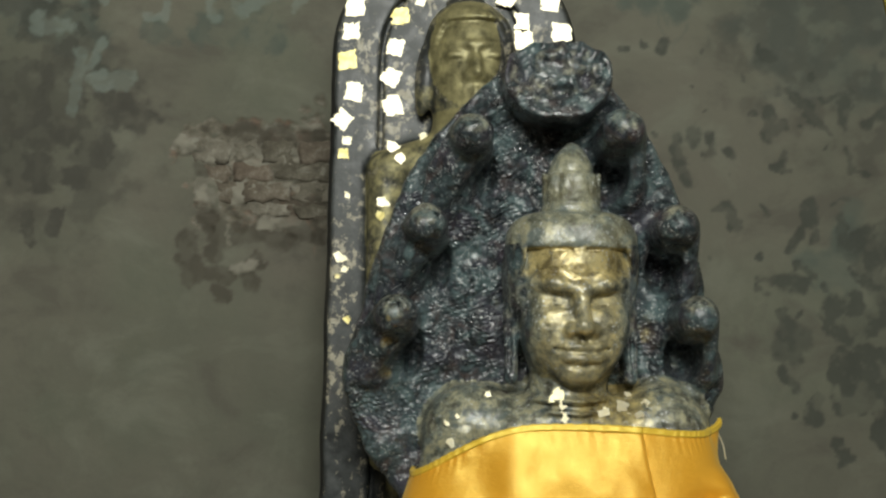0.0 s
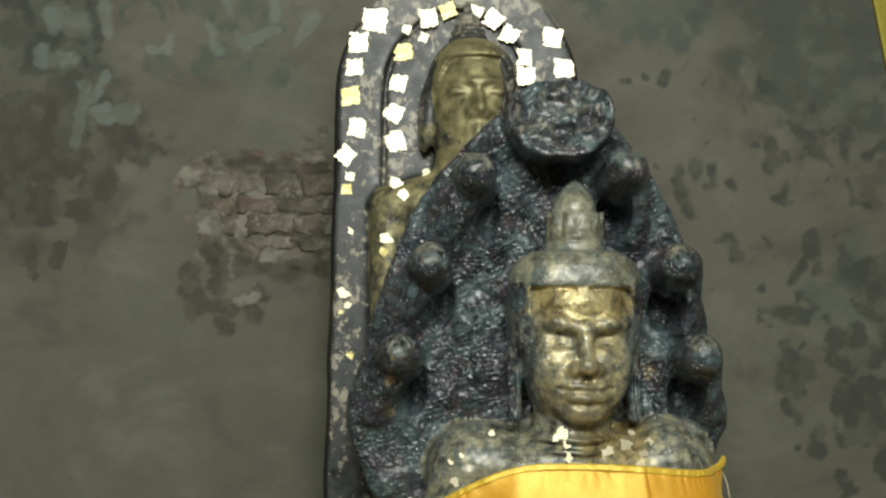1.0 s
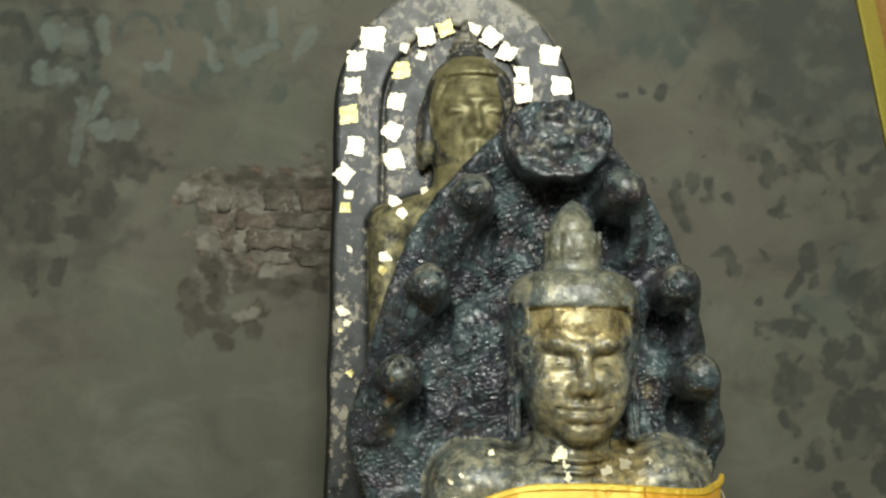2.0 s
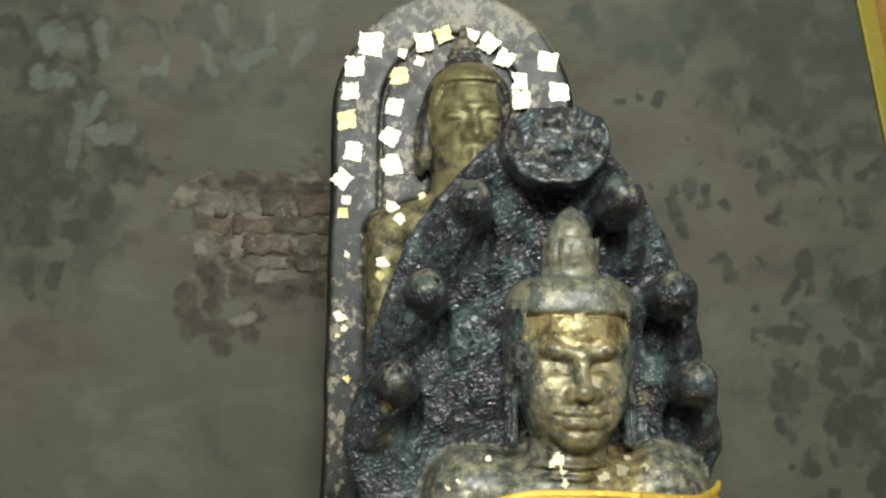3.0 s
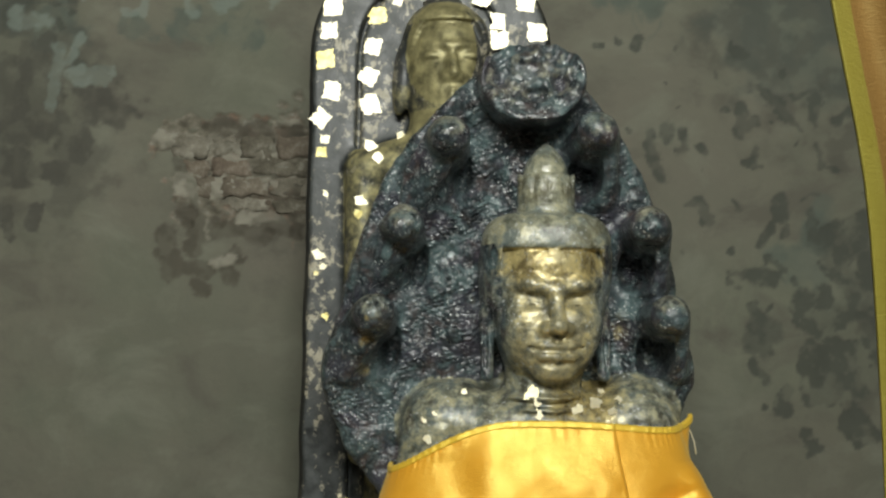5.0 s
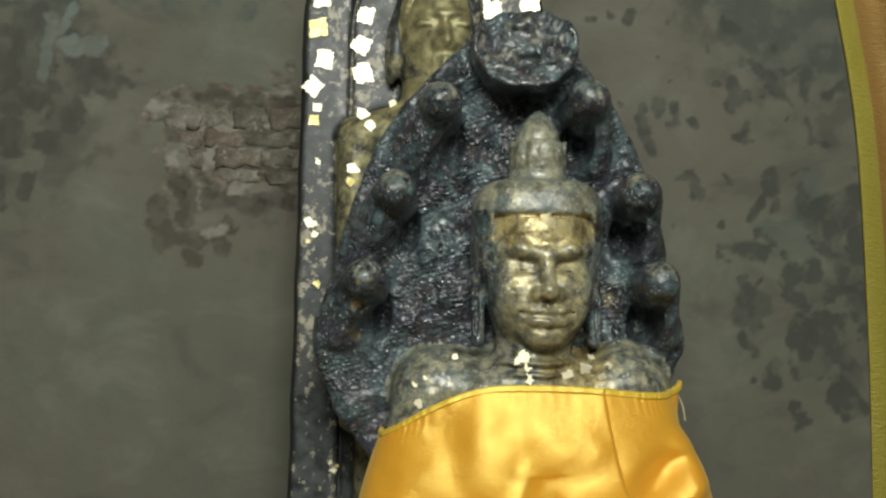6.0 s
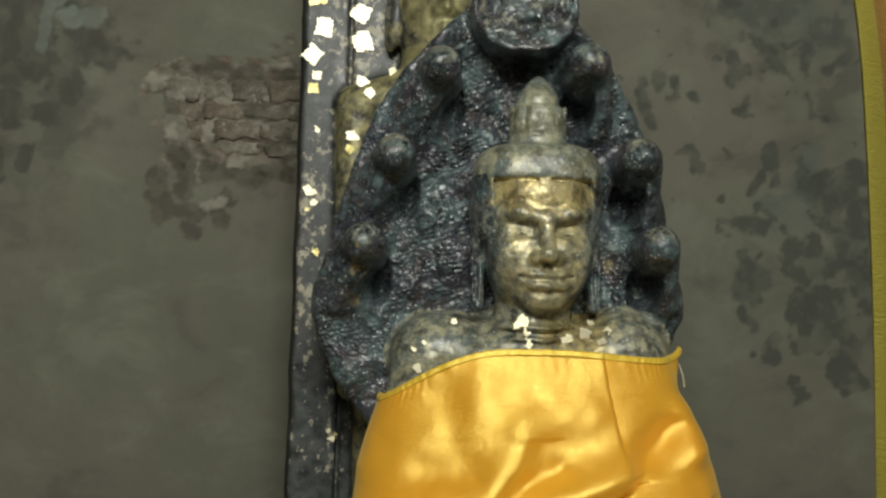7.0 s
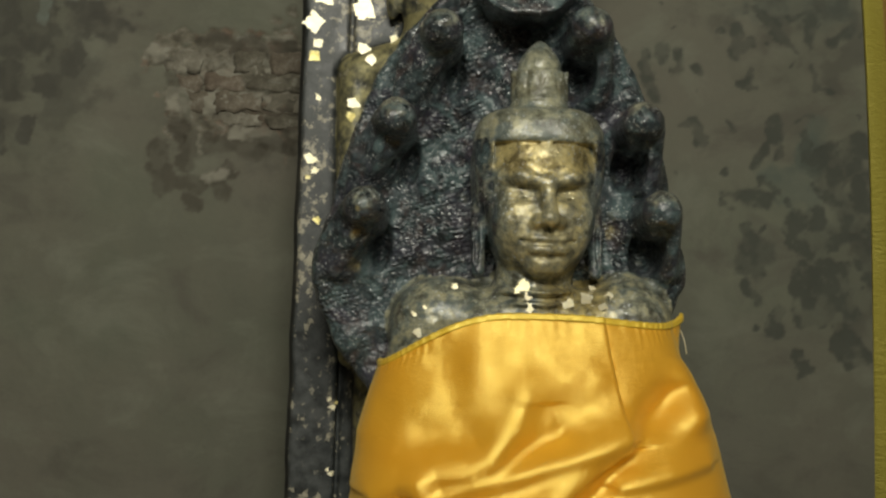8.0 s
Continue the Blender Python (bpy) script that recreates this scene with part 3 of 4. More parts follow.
    stone = strokes_on(STONE_P, wx, wz, rag * 0.7, 0.4) * (0.45 + 0.55 * step(0.36, 0.56, n2))

    # arcs of the old painting: haloes drawn with a broad brush
    def arc(cx, cz, r, wide, low):
        return (1 - step(wide * 0.6, wide, np.abs(np.hypot(hx - cx, hz - cz) - r))) * step(low - 0.02, low + 0.01, hz) * (0.55 + 0.45 * step(0.35, 0.55, n2))
    green = np.maximum(green, 1.0 * arc(-0.712, 2.350, 0.050, 0.010, 2.345))
    green = np.maximum(green, 0.8 * np.maximum(arc(-0.888, 2.335, 0.062, 0.008, 2.33), arc(-1.015, 2.350, 0.050, 0.010, 2.31)))
    dark = np.maximum(dark, strokes_on(LINE_L, hx, hz, rag * 0.9, 0.4) * (0.5 + 0.5 * step(0.36, 0.56, n2)))
    # faint brush lines in the upper part
    field = fbm(x * 1.25, zero + 51, z, 7.5, 3)
    line = 1 - step(0.006, 0.020, np.minimum(np.abs(field - 0.47), np.abs(field - 0.56)))
    painted = step(2.20, 2.30, z + 0.10 * (n3 - 0.5))
    green = np.maximum(green, line * painted * step(0.40, 0.55, n1) * 0.45)
    rubble = fbm(x, zero + 21, z * 1.6, 34, 3)
    y = WALL_Y + 0.004 * (n3 - 0.5) + 0.0015 * (n2 - 0.5) + loss * (0.004 + 0.018 * (rubble - 0.44)) - 0.004 * stone + 0.0015 * dark + 0.002 * murk * n1
    nx, nz = x.shape
    verts = np.stack([x, y, z], -1).reshape(-1, 3)
    i, j = np.meshgrid(np.arange(nx - 1), np.arange(nz - 1), indexing="ij")
    a = (i * nz + j).ravel()
    faces = np.stack([a, a + nz, a + nz + 1, a + 1], 1)
    # the back and the four edges, so that the wall is solid
    base = len(verts)
    back = [(ROOM_X0 - 0.2, WALL_Y + 0.3, 0), (ROOM_X1 + 0.2, WALL_Y + 0.3, 0), (ROOM_X1 + 0.2, WALL_Y + 0.3, CEILING_Z), (ROOM_X0 - 0.2, WALL_Y + 0.3, CEILING_Z)]
    c = [0, (nx - 1) * nz, nx * nz - 1, nz - 1]
    more = [(base + 3, base + 2, base + 1, base)]
    for k in range(4):
        q = (k + 1) % 4
        more.append((c[q], c[k], base + k, base + q))
    me = mesh_from("wall_north", verts.tolist() + back, faces.tolist() + more, PLASTER, True,
                   {key: np.append(val.ravel(), [0] * 4) for key, val in (("loss", loss), ("murk", murk), ("green", green), ("pale", pale), ("dark", dark), ("brown", brown), ("stone", stone))})
    return tagged(new("wall_north", me), "greenish grey plaster wall with mould stains and lost plaster", "wall", kind="structure")


def plain_box(name, spans, mat, label, category, parent=None):
    bm = bmesh.new()
    for s in spans:
        box_bm(bm, *s)
    me = bpy.data.meshes.new(name)
    bm.to_mesh(me)
    bm.free()
    me.materials.append(mat)
    return tagged(new(name, me), label, category, kind="structure")


north = wall_north()
X0, X1, Y0 = ROOM_X0, ROOM_X1, ROOM_Y0
plain_box("floor", [(X0 - 0.2, X1 + 0.2, Y0 - 0.2, WALL_Y + 0.3, -0.2, 0)], STONE, "worn grey stone floor of the shrine", "floor")
plain_box("ceiling", [(X0 - 0.2, X1 + 0.2, Y0 - 0.2, WALL_Y + 0.3, CEILING_Z + 0.003, CEILING_Z + 0.2)], STONE, "dark stone ceiling of the shrine", "ceiling")
plain_box("wall_west", [(X0 - 0.2, X0, Y0, WALL_Y - 0.02, 0.002, CEILING_Z)], STONE, "plain grey stone side wall", "wall")
plain_box("wall_east", [(X1, X1 + 0.2, Y0, WALL_Y - 0.02, 0.002, CEILING_Z)], STONE, "plain grey stone side wall", "wall")
# unseen wall; its high opening is added so the assumed light can enter
plain_box("wall_south", [(X0 - 0.2, X1 + 0.2, Y0 - 0.2, Y0 - 0.002, 0.002, 2.54), (X0 - 0.2, X1 + 0.2, Y0 - 0.2, Y0 - 0.002, 3.14, CEILING_Z),
                         (X0 - 0.2, -0.53, Y0 - 0.2, Y0 - 0.002, 2.542, 3.138), (0.83, X1 + 0.2, Y0 - 0.2, Y0 - 0.002, 2.542, 3.138)],
          STONE, "unseen stone wall with a high opening added for the light", "wall")
plain_box("altar", [(-0.6, 0.95, 1.7, 2.66, 0.002, 0.8)], STONE, "plain stone altar block under the statues", "altar")


# ---- the statue under the serpent hood ----
CX = 0.205   # the axis of the seated figure
HY = 2.06    # the depth of its head


def hood_width(z):
    return np.interp(z, (1.10, 1.20, 1.27, 1.346, 1.42, 1.50, 1.60, 1.705, 1.807, 1.90, 1.975, 2.01, 2.04),
                     (0.15, 0.18, 0.22, 0.280, 0.312, 0.310, 0.290, 0.264, 0.235, 0.174, 0.106, 0.075, 0.0))


def hood_axis(z):
    return np.interp(z, (1.1, 1.62, 1.80, 1.95, 2.05), (0.143, 0.147, 0.161, 0.172, 0.184))


# the small serpent heads: x, z, lean, size
HEADS = [(0.045, 1.872, -8, 1.0), (-0.030, 1.722, -14, 1.0), (-0.078, 1.575, -16, 1.0),
         (0.292, 1.880, 8, 1.05), (0.380, 1.722, 12, 1.0), (0.412, 1.575, 14, 0.95)]


CHEST = []   # where gold leaf is pressed on the chest


def serpent_statue():
    clay = Clay((-0.26, 1.90, 0.78), (0.66, 2.26, 2.08), 0.0034)

    def hood(x, y, z):
        u = x - hood_axis(z)
        w = hood_width(z)
        fx, fz = x[:, :1], z[:, :1]
        rough = fbm(fx, fx * 0, fz, 22, 3)
        chips = fbm(fx, fx * 0 + 5, fz, 60, 3)
        side = (np.abs(u) - w) * 0.85 + 0.010 * (fbm(fx, fx * 0 + 9, fz, 34, 3) - 0.5)
        bowl = 2.088 + 0.03 * np.cos(np.clip(u / np.maximum(w, 0.05), -1, 1) * 1.5) - 0.02 * step(1.75, 2.0, z)
        # broad coils of the serpent's body that run outwards behind the figure
        coil = 0.006 * np.sin((z + 0.45 * np.abs(u)) * 62 + 3.0 * rough)
        front = bowl + coil + 0.026 * (rough - 0.5) + 0.008 * (chips - 0.5) - y
        back = y - 2.20 + 0.12 * (np.abs(u) / np.maximum(w, 0.05)) ** 3 * 0.4
        a = np.maximum(np.maximum(front, back), z - 2.04)
        q = np.maximum(a, side)
        r = np.clip(0.5 + 0.5 * (a - side) / 0.03, 0, 1)
        return np.maximum(q, side * (1 - r) + a * r + 0.03 * r * (1 - r))
    clay.form(hood, (-0.26, 1.98, 1.1), (0.66, 2.26, 2.06), 0.004)

    for x, z, lean, s in HEADS:
        out = 1 if x > CX else -1
        far = 0.034 if out < 0 else 0.008
        # the lobe of the hood behind, and the broad neck that sweeps from the head outwards and down to the rim
        clay.egg((x + out * far, 2.115, z - 0.060), (0.046 * s, 0.052, 0.088), 0.02, lean=-lean * 2.0)
        reach = 0.052 if out < 0 else 0.024
        clay.rod((x + out * 0.008, 2.030, z - 0.010), (x + out * reach, 2.075, z - 0.100), 0.035 * s, 0.020, 0.014)
        if out < 0:
            clay.rod((x + out * 0.030, 2.015, z + 0.004), (x + out * (reach + 0.016), 2.050, z - 0.055), 0.009, 0.008, 0.006)
            clay.rod((x + out * (reach + 0.016), 2.050, z - 0.055), (x + out * (reach + 0.032), 2.085, z - 0.125), 0.008, 0.007, 0.008)
        # the deep hollow under the head, on the side of the figure
        if out < 0:
            clay.egg((x + 0.026, 2.040, z - 0.064), (0.022, 0.105, 0.054), 0.007, cut=True, lean=8)
        else:
            clay.egg((x - 0.014, 2.040, z - 0.070), (0.030, 0.110, 0.050), 0.007, cut=True)
        # the blunt, rubbed head that juts forward, and its undercut chin
        clay.rod((x, 2.085, z - 0.012), (x, 2.000, z - 0.002), 0.038 * s, 0.034 * s, 0.010)
        clay.egg((x, 1.985, z - 0.004), (0.031 * s, 0.032, 0.026), 0.014, lean=lean)
        clay.egg((x - out * 0.006, 1.968, z - 0.052), (0.040 * s, 0.060, 0.022), 0.010, cut=True)

    # the broken middle head: a boss with a rough face and a ledge along its lower rim
    def boss(x, y, z):
        fx, fz = x[:, :1], z[:, :1]
        edge = fbm(fx, fx * 0 + 13, fz, 26, 3) - 0.5
        r = ((np.abs((x - 0.186) / 0.088) ** 2.3 + np.abs((z - 1.968) / 0.070) ** 2.3) ** (1 / 2.3) - 1) * 0.07 + 0.012 * edge
        up = np.clip(z - 1.897, 0, 0.2)
        bowl = 1 - step(0.76, 0.98, np.hypot((x - 0.186) / 0.092, (z - 1.990) / 0.066))
        pits = fbm(fx, fx * 0, fz, 30, 3) - 0.5
        front = 1.980 + 0.42 * np.minimum(up, 0.035) + 0.12 * np.maximum(up - 0.035, 0) + bowl * (0.010 + 0.055 * pits) + 0.016 * (fbm(fx, fx * 0, fz, 55, 3) - 0.5) * step(1.905, 1.935, fz)
        a = np.maximum(front - y, y - 2.13)
        c = np.clip(0.5 + 0.5 * (a - r) / 0.008, 0, 1)
        return r * (1 - c) + a * c + 0.008 * c * (1 - c)
    clay.form(boss, (0.07, 1.93, 1.87), (0.31, 2.15, 2.07), 0.012)
    clay.egg((0.176, 1.996, 1.992), (0.024, 0.022, 0.017), 0.014, cut=True)
    clay.egg((0.196, 1.994, 1.945), (0.012, 0.014, 0.007), 0.008, cut=True)
    clay.egg((0.188, 1.985, 1.922), (0.007, 0.012, 0.005), 0.005, cut=True)
    clay.egg((0.188, 2.02, 1.878), (0.080, 0.05, 0.010), 0.010, cut=True)

    # shoulders, chest, arms, folded legs and the plinth
    clay.pair(CX, "egg", (0.155, 2.085, 1.385), (0.080, 0.070, 0.078), k=0.03)
    clay.egg((CX, 2.085, 1.385), (0.17, 0.085, 0.062), 0.03)
    clay.egg((CX, 2.075, 1.27), (0.17, 0.095, 0.17), 0.04)
    clay.pair(CX, "rod", (0.175, 2.085, 1.37), (0.235, 2.02, 1.08), 0.062, 0.05, k=0.02)
    clay.pair(CX, "egg", (0.14, 1.98, 0.93), (0.17, 0.13, 0.085), k=0.04)
    clay.egg((CX, 2.05, 0.87), (0.34, 0.16, 0.09), 0.02)
    clay.rod((CX, 2.08, 1.34), (CX, 2.07, 1.48), 0.070, 0.062, 0.02)
    for z in (1.415, 1.435):
        clay.egg((CX, 2.06, z), (0.076, 0.074, 0.008), 0.008)
    v1, f1 = clay.skin()
    hit = 0.012 * (fbm(v1[:, 0], v1[:, 1], v1[:, 2], 36, 3) - 0.5) * step(2.10, 2.05, v1[:, 1] - 0.2 * (v1[:, 2] > 1.45))
    v1[:, 1] += hit
    v1[:, 2] += 0.7 * hit
    keep = v1[:, 2] > 0.795
    v1[:, 2] = np.where(keep, v1[:, 2], 0.802)

    head = Clay((CX - 0.135, 1.93, 1.41), (CX + 0.135, 2.19, 1.885), 0.0020)
    e, r, p = head.egg, head.rod, head.pair

    def skull(x, y, z):
        u, w, q = np.abs((x - CX) / 0.089), np.abs((y - HY) / 0.091), np.abs((z - 1.612) / 0.140)
        return ((u ** 2.3 + w ** 2.3) ** (2.7 / 2.3) + q ** 2.7 + 1e-9) ** (1 / 2.7) * 0.09 - 0.09
    head.form(skull, (CX - 0.13, 1.93, 1.44), (CX + 0.13, 2.19, 1.76), 0.01)
    # jaw, forehead, cheeks
    e((CX, HY - 0.012, 1.524), (0.078, 0.080, 0.064), 0.02)
    e((CX, HY - 0.034, 1.652), (0.074, 0.061, 0.058), 0.02)
    p(CX, "egg", (0.046, HY - 0.054, 1.553), (0.036, 0.032, 0.034), k=0.03)
    # sunken sockets, heavy lowered lids and brows that fall towards the nose
    p(CX, "egg", (0.041, HY - 0.103, 1.600), (0.035, 0.029, 0.0155), k=0.014, cut=True, lean=-6)
    p(CX, "egg", (0.041, HY - 0.058, 1.592), (0.029, 0.017, 0.0130), k=0.010)
    p(CX, "rod", (0.018, HY - 0.086, 1.5855), (0.064, HY - 0.068, 1.5875), 0.0022, 0.0016, k=0.004, cut=True)
    p(CX, "rod", (0.008, HY - 0.096, 1.6120), (0.042, HY - 0.090, 1.6225), 0.0045, 0.0042, k=0.022)
    p(CX, "rod", (0.042, HY - 0.090, 1.6225), (0.076, HY - 0.060, 1.6270), 0.0042, 0.0036, k=0.022)
    # a long broad nose
    r((CX, HY - 0.090, 1.6140), (CX, HY - 0.110, 1.5560), 0.0090, 0.0135, 0.012)
    e((CX, HY - 0.110, 1.5510), (0.0165, 0.0145, 0.0125), 0.008)
    p(CX, "egg", (0.0185, HY - 0.096, 1.5480), (0.0105, 0.0150, 0.0105), k=0.007)
    p(CX, "egg", (0.0095, HY - 0.108, 1.5375), (0.0065, 0.0100, 0.0045), k=0.004, cut=True)
    # full wide lips with raised corners, and the chin
    e((CX, HY - 0.066, 1.512), (0.056, 0.027, 0.034), 0.025)
    p(CX, "rod", (0.004, HY - 0.0975, 1.5205), (0.026, HY - 0.0930, 1.5215), 0.0068, 0.0062, k=0.006)
    p(CX, "rod", (0.026, HY - 0.0930, 1.5215), (0.042, HY - 0.0830, 1.5225), 0.0062, 0.0035, k=0.006)
    p(CX, "rod", (0.000, HY - 0.0970, 1.5030), (0.024, HY - 0.0930, 1.5045), 0.0086, 0.0076, k=0.006)
    p(CX, "rod", (0.024, HY - 0.0930, 1.5045), (0.038, HY - 0.0840, 1.5120), 0.0076, 0.0040, k=0.006)
    p(CX, "rod", (0.000, HY - 0.1060, 1.5125), (0.028, HY - 0.1000, 1.5130), 0.0026, 0.0026, k=0.004, cut=True)
    p(CX, "rod", (0.028, HY - 0.1000, 1.5130), (0.046, HY - 0.0850, 1.5205), 0.0026, 0.0022, k=0.004, cut=True)
    e((CX, HY - 0.098, 1.5320), (0.006, 0.006, 0.008), 0.006, cut=True)
    e((CX, HY - 0.094, 1.4900), (0.024, 0.009, 0.0055), 0.008, cut=True)
    e((CX, HY - 0.070, 1.4770), (0.030, 0.022, 0.0175), 0.018)
    # neck, long ears with slit lobes, hair beside the face
    r((CX, HY + 0.02, 1.40), (CX, HY + 0.015, 1.50), 0.068, 0.062, 0.02)
    p(CX, "egg", (0.096, HY + 0.012, 1.595), (0.014, 0.026, 0.045), k=0.006, lean=4)
    p(CX, "rod", (0.101, HY + 0.006, 1.575), (0.101, HY - 0.002, 1.470), 0.013, 0.011, k=0.008)
    p(CX, "egg", (0.104, HY - 0.012, 1.520), (0.005, 0.012, 0.040), k=0.005, cut=True)

    def temples(x, y, z):
        u, w, q = np.abs((x - CX) / (0.1085 - 0.10 * np.maximum(1.63 - z, 0))), np.abs((y - HY - 0.030) / 0.090), np.abs((z - 1.640) / 0.092)
        return ((u ** 4 + w ** 4 + q ** 4 + 1e-9) ** 0.25 - 1) * 0.09
    head.form(temples, (CX - 0.13, 1.95, 1.52), (CX + 0.13, 2.19, 1.76), 0.010)
    p(CX, "egg", (0.090, HY - 0.006, 1.650), (0.020, 0.044, 0.062), k=0.010)

    def cap(x, y, z):
        u, w, q = np.abs((x - CX) / 0.111), np.abs((y - HY - 0.006) / 0.1005), np.abs((z - 1.680) / 0.068)
        plan = np.sqrt(u ** 2.6 + w ** 2.6 + 1e-9)
        dome = ((plan ** 3.0 + q ** 3.0) ** (1 / 3.0) - 1) * 0.055
        low = (1.680 - 5.0 * np.maximum(np.abs(x - CX) - 0.082, 0) - 1.2 * np.maximum(y - HY + 0.03, 0)) - z
        ang = np.arctan2(x - CX, -(y - HY))
        rows = 0.00012 * np.sin(z * 520) * np.sin(ang * 46)
        c = np.clip(0.5 + 0.5 * (dome - low) / 0.010, 0, 1)
        return low * (1 - c) + (dome + rows) * c + 0.010 * c * (1 - c)
    head.form(cap, (CX - 0.13, 1.93, 1.58), (CX + 0.13, 2.19, 1.78), 0.004)
    r((CX - 0.07, HY - 0.088, 1.6775), (CX + 0.07, HY - 0.088, 1.6775), 0.0025, 0.0025, 0.004, cut=True)

    # the knot of hair: a drum of upright leaves with a pointed bud above it
    def knot(x, y, z):
        ang = np.arctan2(x - CX, -(y - HY + 0.004))
        wide = np.interp(z, (1.735, 1.755, 1.760, 1.785, 1.806, 1.811, 1.814, 1.826, 1.840, 1.853, 1.863, 1.868),
                         (0.050, 0.050, 0.047, 0.048, 0.045, 0.043, 0.038, 0.037, 0.030, 0.0195, 0.0095, 0.000))
        leaf = np.abs(np.mod(ang * 11 / (2 * np.pi), 1) - 0.5) * 2
        drum = step(1.757, 1.763, z) * (1 - step(1.806, 1.812, z))
        tall = 1.806 - 0.030 * leaf
        wide = wide + drum * (0.0020 * (1 - step(-0.004, 0.010, z - tall)) - 0.0010 * step(0.7, 1.0, leaf))
        return np.maximum((np.hypot(x - CX, y - HY + 0.004) - wide) * 0.75, z - 1.869)
    head.form(knot, (CX - 0.06, HY - 0.06, 1.735), (CX + 0.06, HY + 0.08, 1.88), 0.003)
    p(CX, "egg", (0.044, HY - 0.010, 1.803), (0.006, 0.010, 0.012), k=0.004, lean=14)
    v2, f2 = head.skin()
    v2 = v2 + 0.0030 * (fbm(v2[:, 0], v2[:, 1], v2[:, 2], 55, 3) - 0.5)[:, None]

    # the head is turned a little to its left
    turn = radians(6) * (1 - 0.75 * step(1.655, 1.70, v2[:, 2])) * step(1.42, 1.47, v2[:, 2])
    hx, hy = v2[:, 0] - CX, v2[:, 1] - HY
    v2[:, 0] = CX + 0.007 + hx * np.cos(turn) - hy * np.sin(turn)
    v2[:, 1] = HY + hx * np.sin(turn) + hy * np.cos(turn)
    fx2 = np.concatenate([np.zeros(len(v1)), 0.013 * step(1.42, 1.47, v2[:, 2])])

    verts = np.concatenate([v1, v2])
    faces = np.concatenate([f1, f2 + len(v1)])
    x, y, z = verts.T
    on_head = np.arange(len(verts)) >= len(v1)
    face = on_head & (np.abs(x - CX) < 0.1) & (y < HY - 0.01)
    gilt = np.where(face & (z < 1.682), 0.48 - 16.0 * np.maximum(np.abs(x - CX - fx2) - 0.058, 0) + 0.40 * step(1.620, 1.645, z), 0.05)
    gilt = np.where(on_head & (z >= 1.682), 0.16, gilt)

    def within(cx, cy, cz, rx, ry, rz):
        return ((x - cx) / rx) ** 2 + ((y - cy) / ry) ** 2 + ((z - cz) / rz) ** 2 < 1
    body = within(CX - 0.155, 2.080, 1.385, 0.098, 0.085, 0.094) | within(CX + 0.155, 2.080, 1.385, 0.098, 0.085, 0.094)
    body |= within(CX, 2.075, 1.39, 0.20, 0.10, 0.09) | within(CX, 2.06, 1.44, 0.10, 0.09, 0.09) | within(CX, 2.075, 1.27, 0.18, 0.105, 0.18) | ((z < 1.36) & (y < 2.07))
    body &= ~on_head
    gilt = np.where(body, 0.24 + 0.50 * step(1.36, 1.42, z) * (1 - step(0.03, 0.08, np.abs(x - CX - 0.07))), gilt)
    gilt = np.where((~on_head) & (~body), -0.25, gilt)
    side = step(0.066, 0.090, np.abs(x - CX - fx2)) * (z < 1.69) + step(HY - 0.03, HY + 0.01, y)
    worn = np.where(on_head, 0.86 - 0.52 * np.clip(side, 0, 1), np.where(body, 0.64, 0.0))
    for hx, hz, _, _ in HEADS:
        worn = np.maximum(worn, np.where((~on_head) & (y < 2.03), 0.42 * (1 - step(0.015, 0.042, np.hypot(x - hx, z - hz - 0.014))), 0))
    worn = np.maximum(worn, np.where((~on_head) & (y < 2.02) & (z > 1.89), 0.30 * (1 - step(0.8, 1.0, np.hypot((x - 0.186) / 0.095, (z - 1.968) / 0.078))), 0))
    for ox, oz, size in ((0.345, 1.575, 0.050), (0.400, 1.500, 0.045), (0.350, 1.640, 0.030), (0.085, 1.60, 0.02)):
        worn = np.maximum(worn, np.where((~on_head) & (~body), 0.44 - 0.5 * np.hypot(x - ox, z - oz) / size, 0))
    for ox, oz, size in ((-0.092, 1.525, 0.022), (-0.097, 1.479, 0.024), (0.345, 1.545, 0.026), (-0.088, 1.565, 0.012)):
        gilt = np.where((~on_head) & (~body), np.maximum(gilt, 0.62 - 0.8 * np.hypot(x - ox, z - oz) / size), gilt)
    scaly = np.where((~on_head) & (~body), 0.12 + 0.88 * step(2.065, 2.095, y), 0.0)
    me = mesh_from("serpent_statue", verts, faces, BRONZE, True, {"gilt": gilt, "worn": worn, "scaly": scaly})
    ob = new("serpent_statue", me)
    front = v1[(v1[:, 1] < 2.09) & (v1[:, 2] > 1.35) & (v1[:, 2] < 1.47)]
    scraps = ((0.183, 1.444, 0.024), (0.193, 1.409, 0.015), (0.259, 1.420, 0.016), (0.307, 1.446, 0.014), (0.319, 1.411, 0.013), (0.293, 1.424, 0.018),
              (0.331, 1.432, 0.010), (0.009, 1.366, 0.016), (0.006, 1.396, 0.010), (0.072, 1.444, 0.009), (0.024, 1.407, 0.007), (0.190, 1.428, 0.012))
    for k, (lx, lz, size) in enumerate(scraps):
        near = np.argsort((front[:, 0] - lx) ** 2 + (front[:, 2] - lz) ** 2)[:30]
        CHEST.append((lx, front[near, 1].min() - 0.002, lz, size, 37 * k))
    return tagged(ob, "black lacquered bronze seated statue with gilded face under a serpent hood", "statue")


serpent_statue()


# ---- the arched stone slab with a standing figure ----
SX, SY = 0.0125, 2.31


SHOULDER = []   # where gold leaf is pressed on the figure of the slab


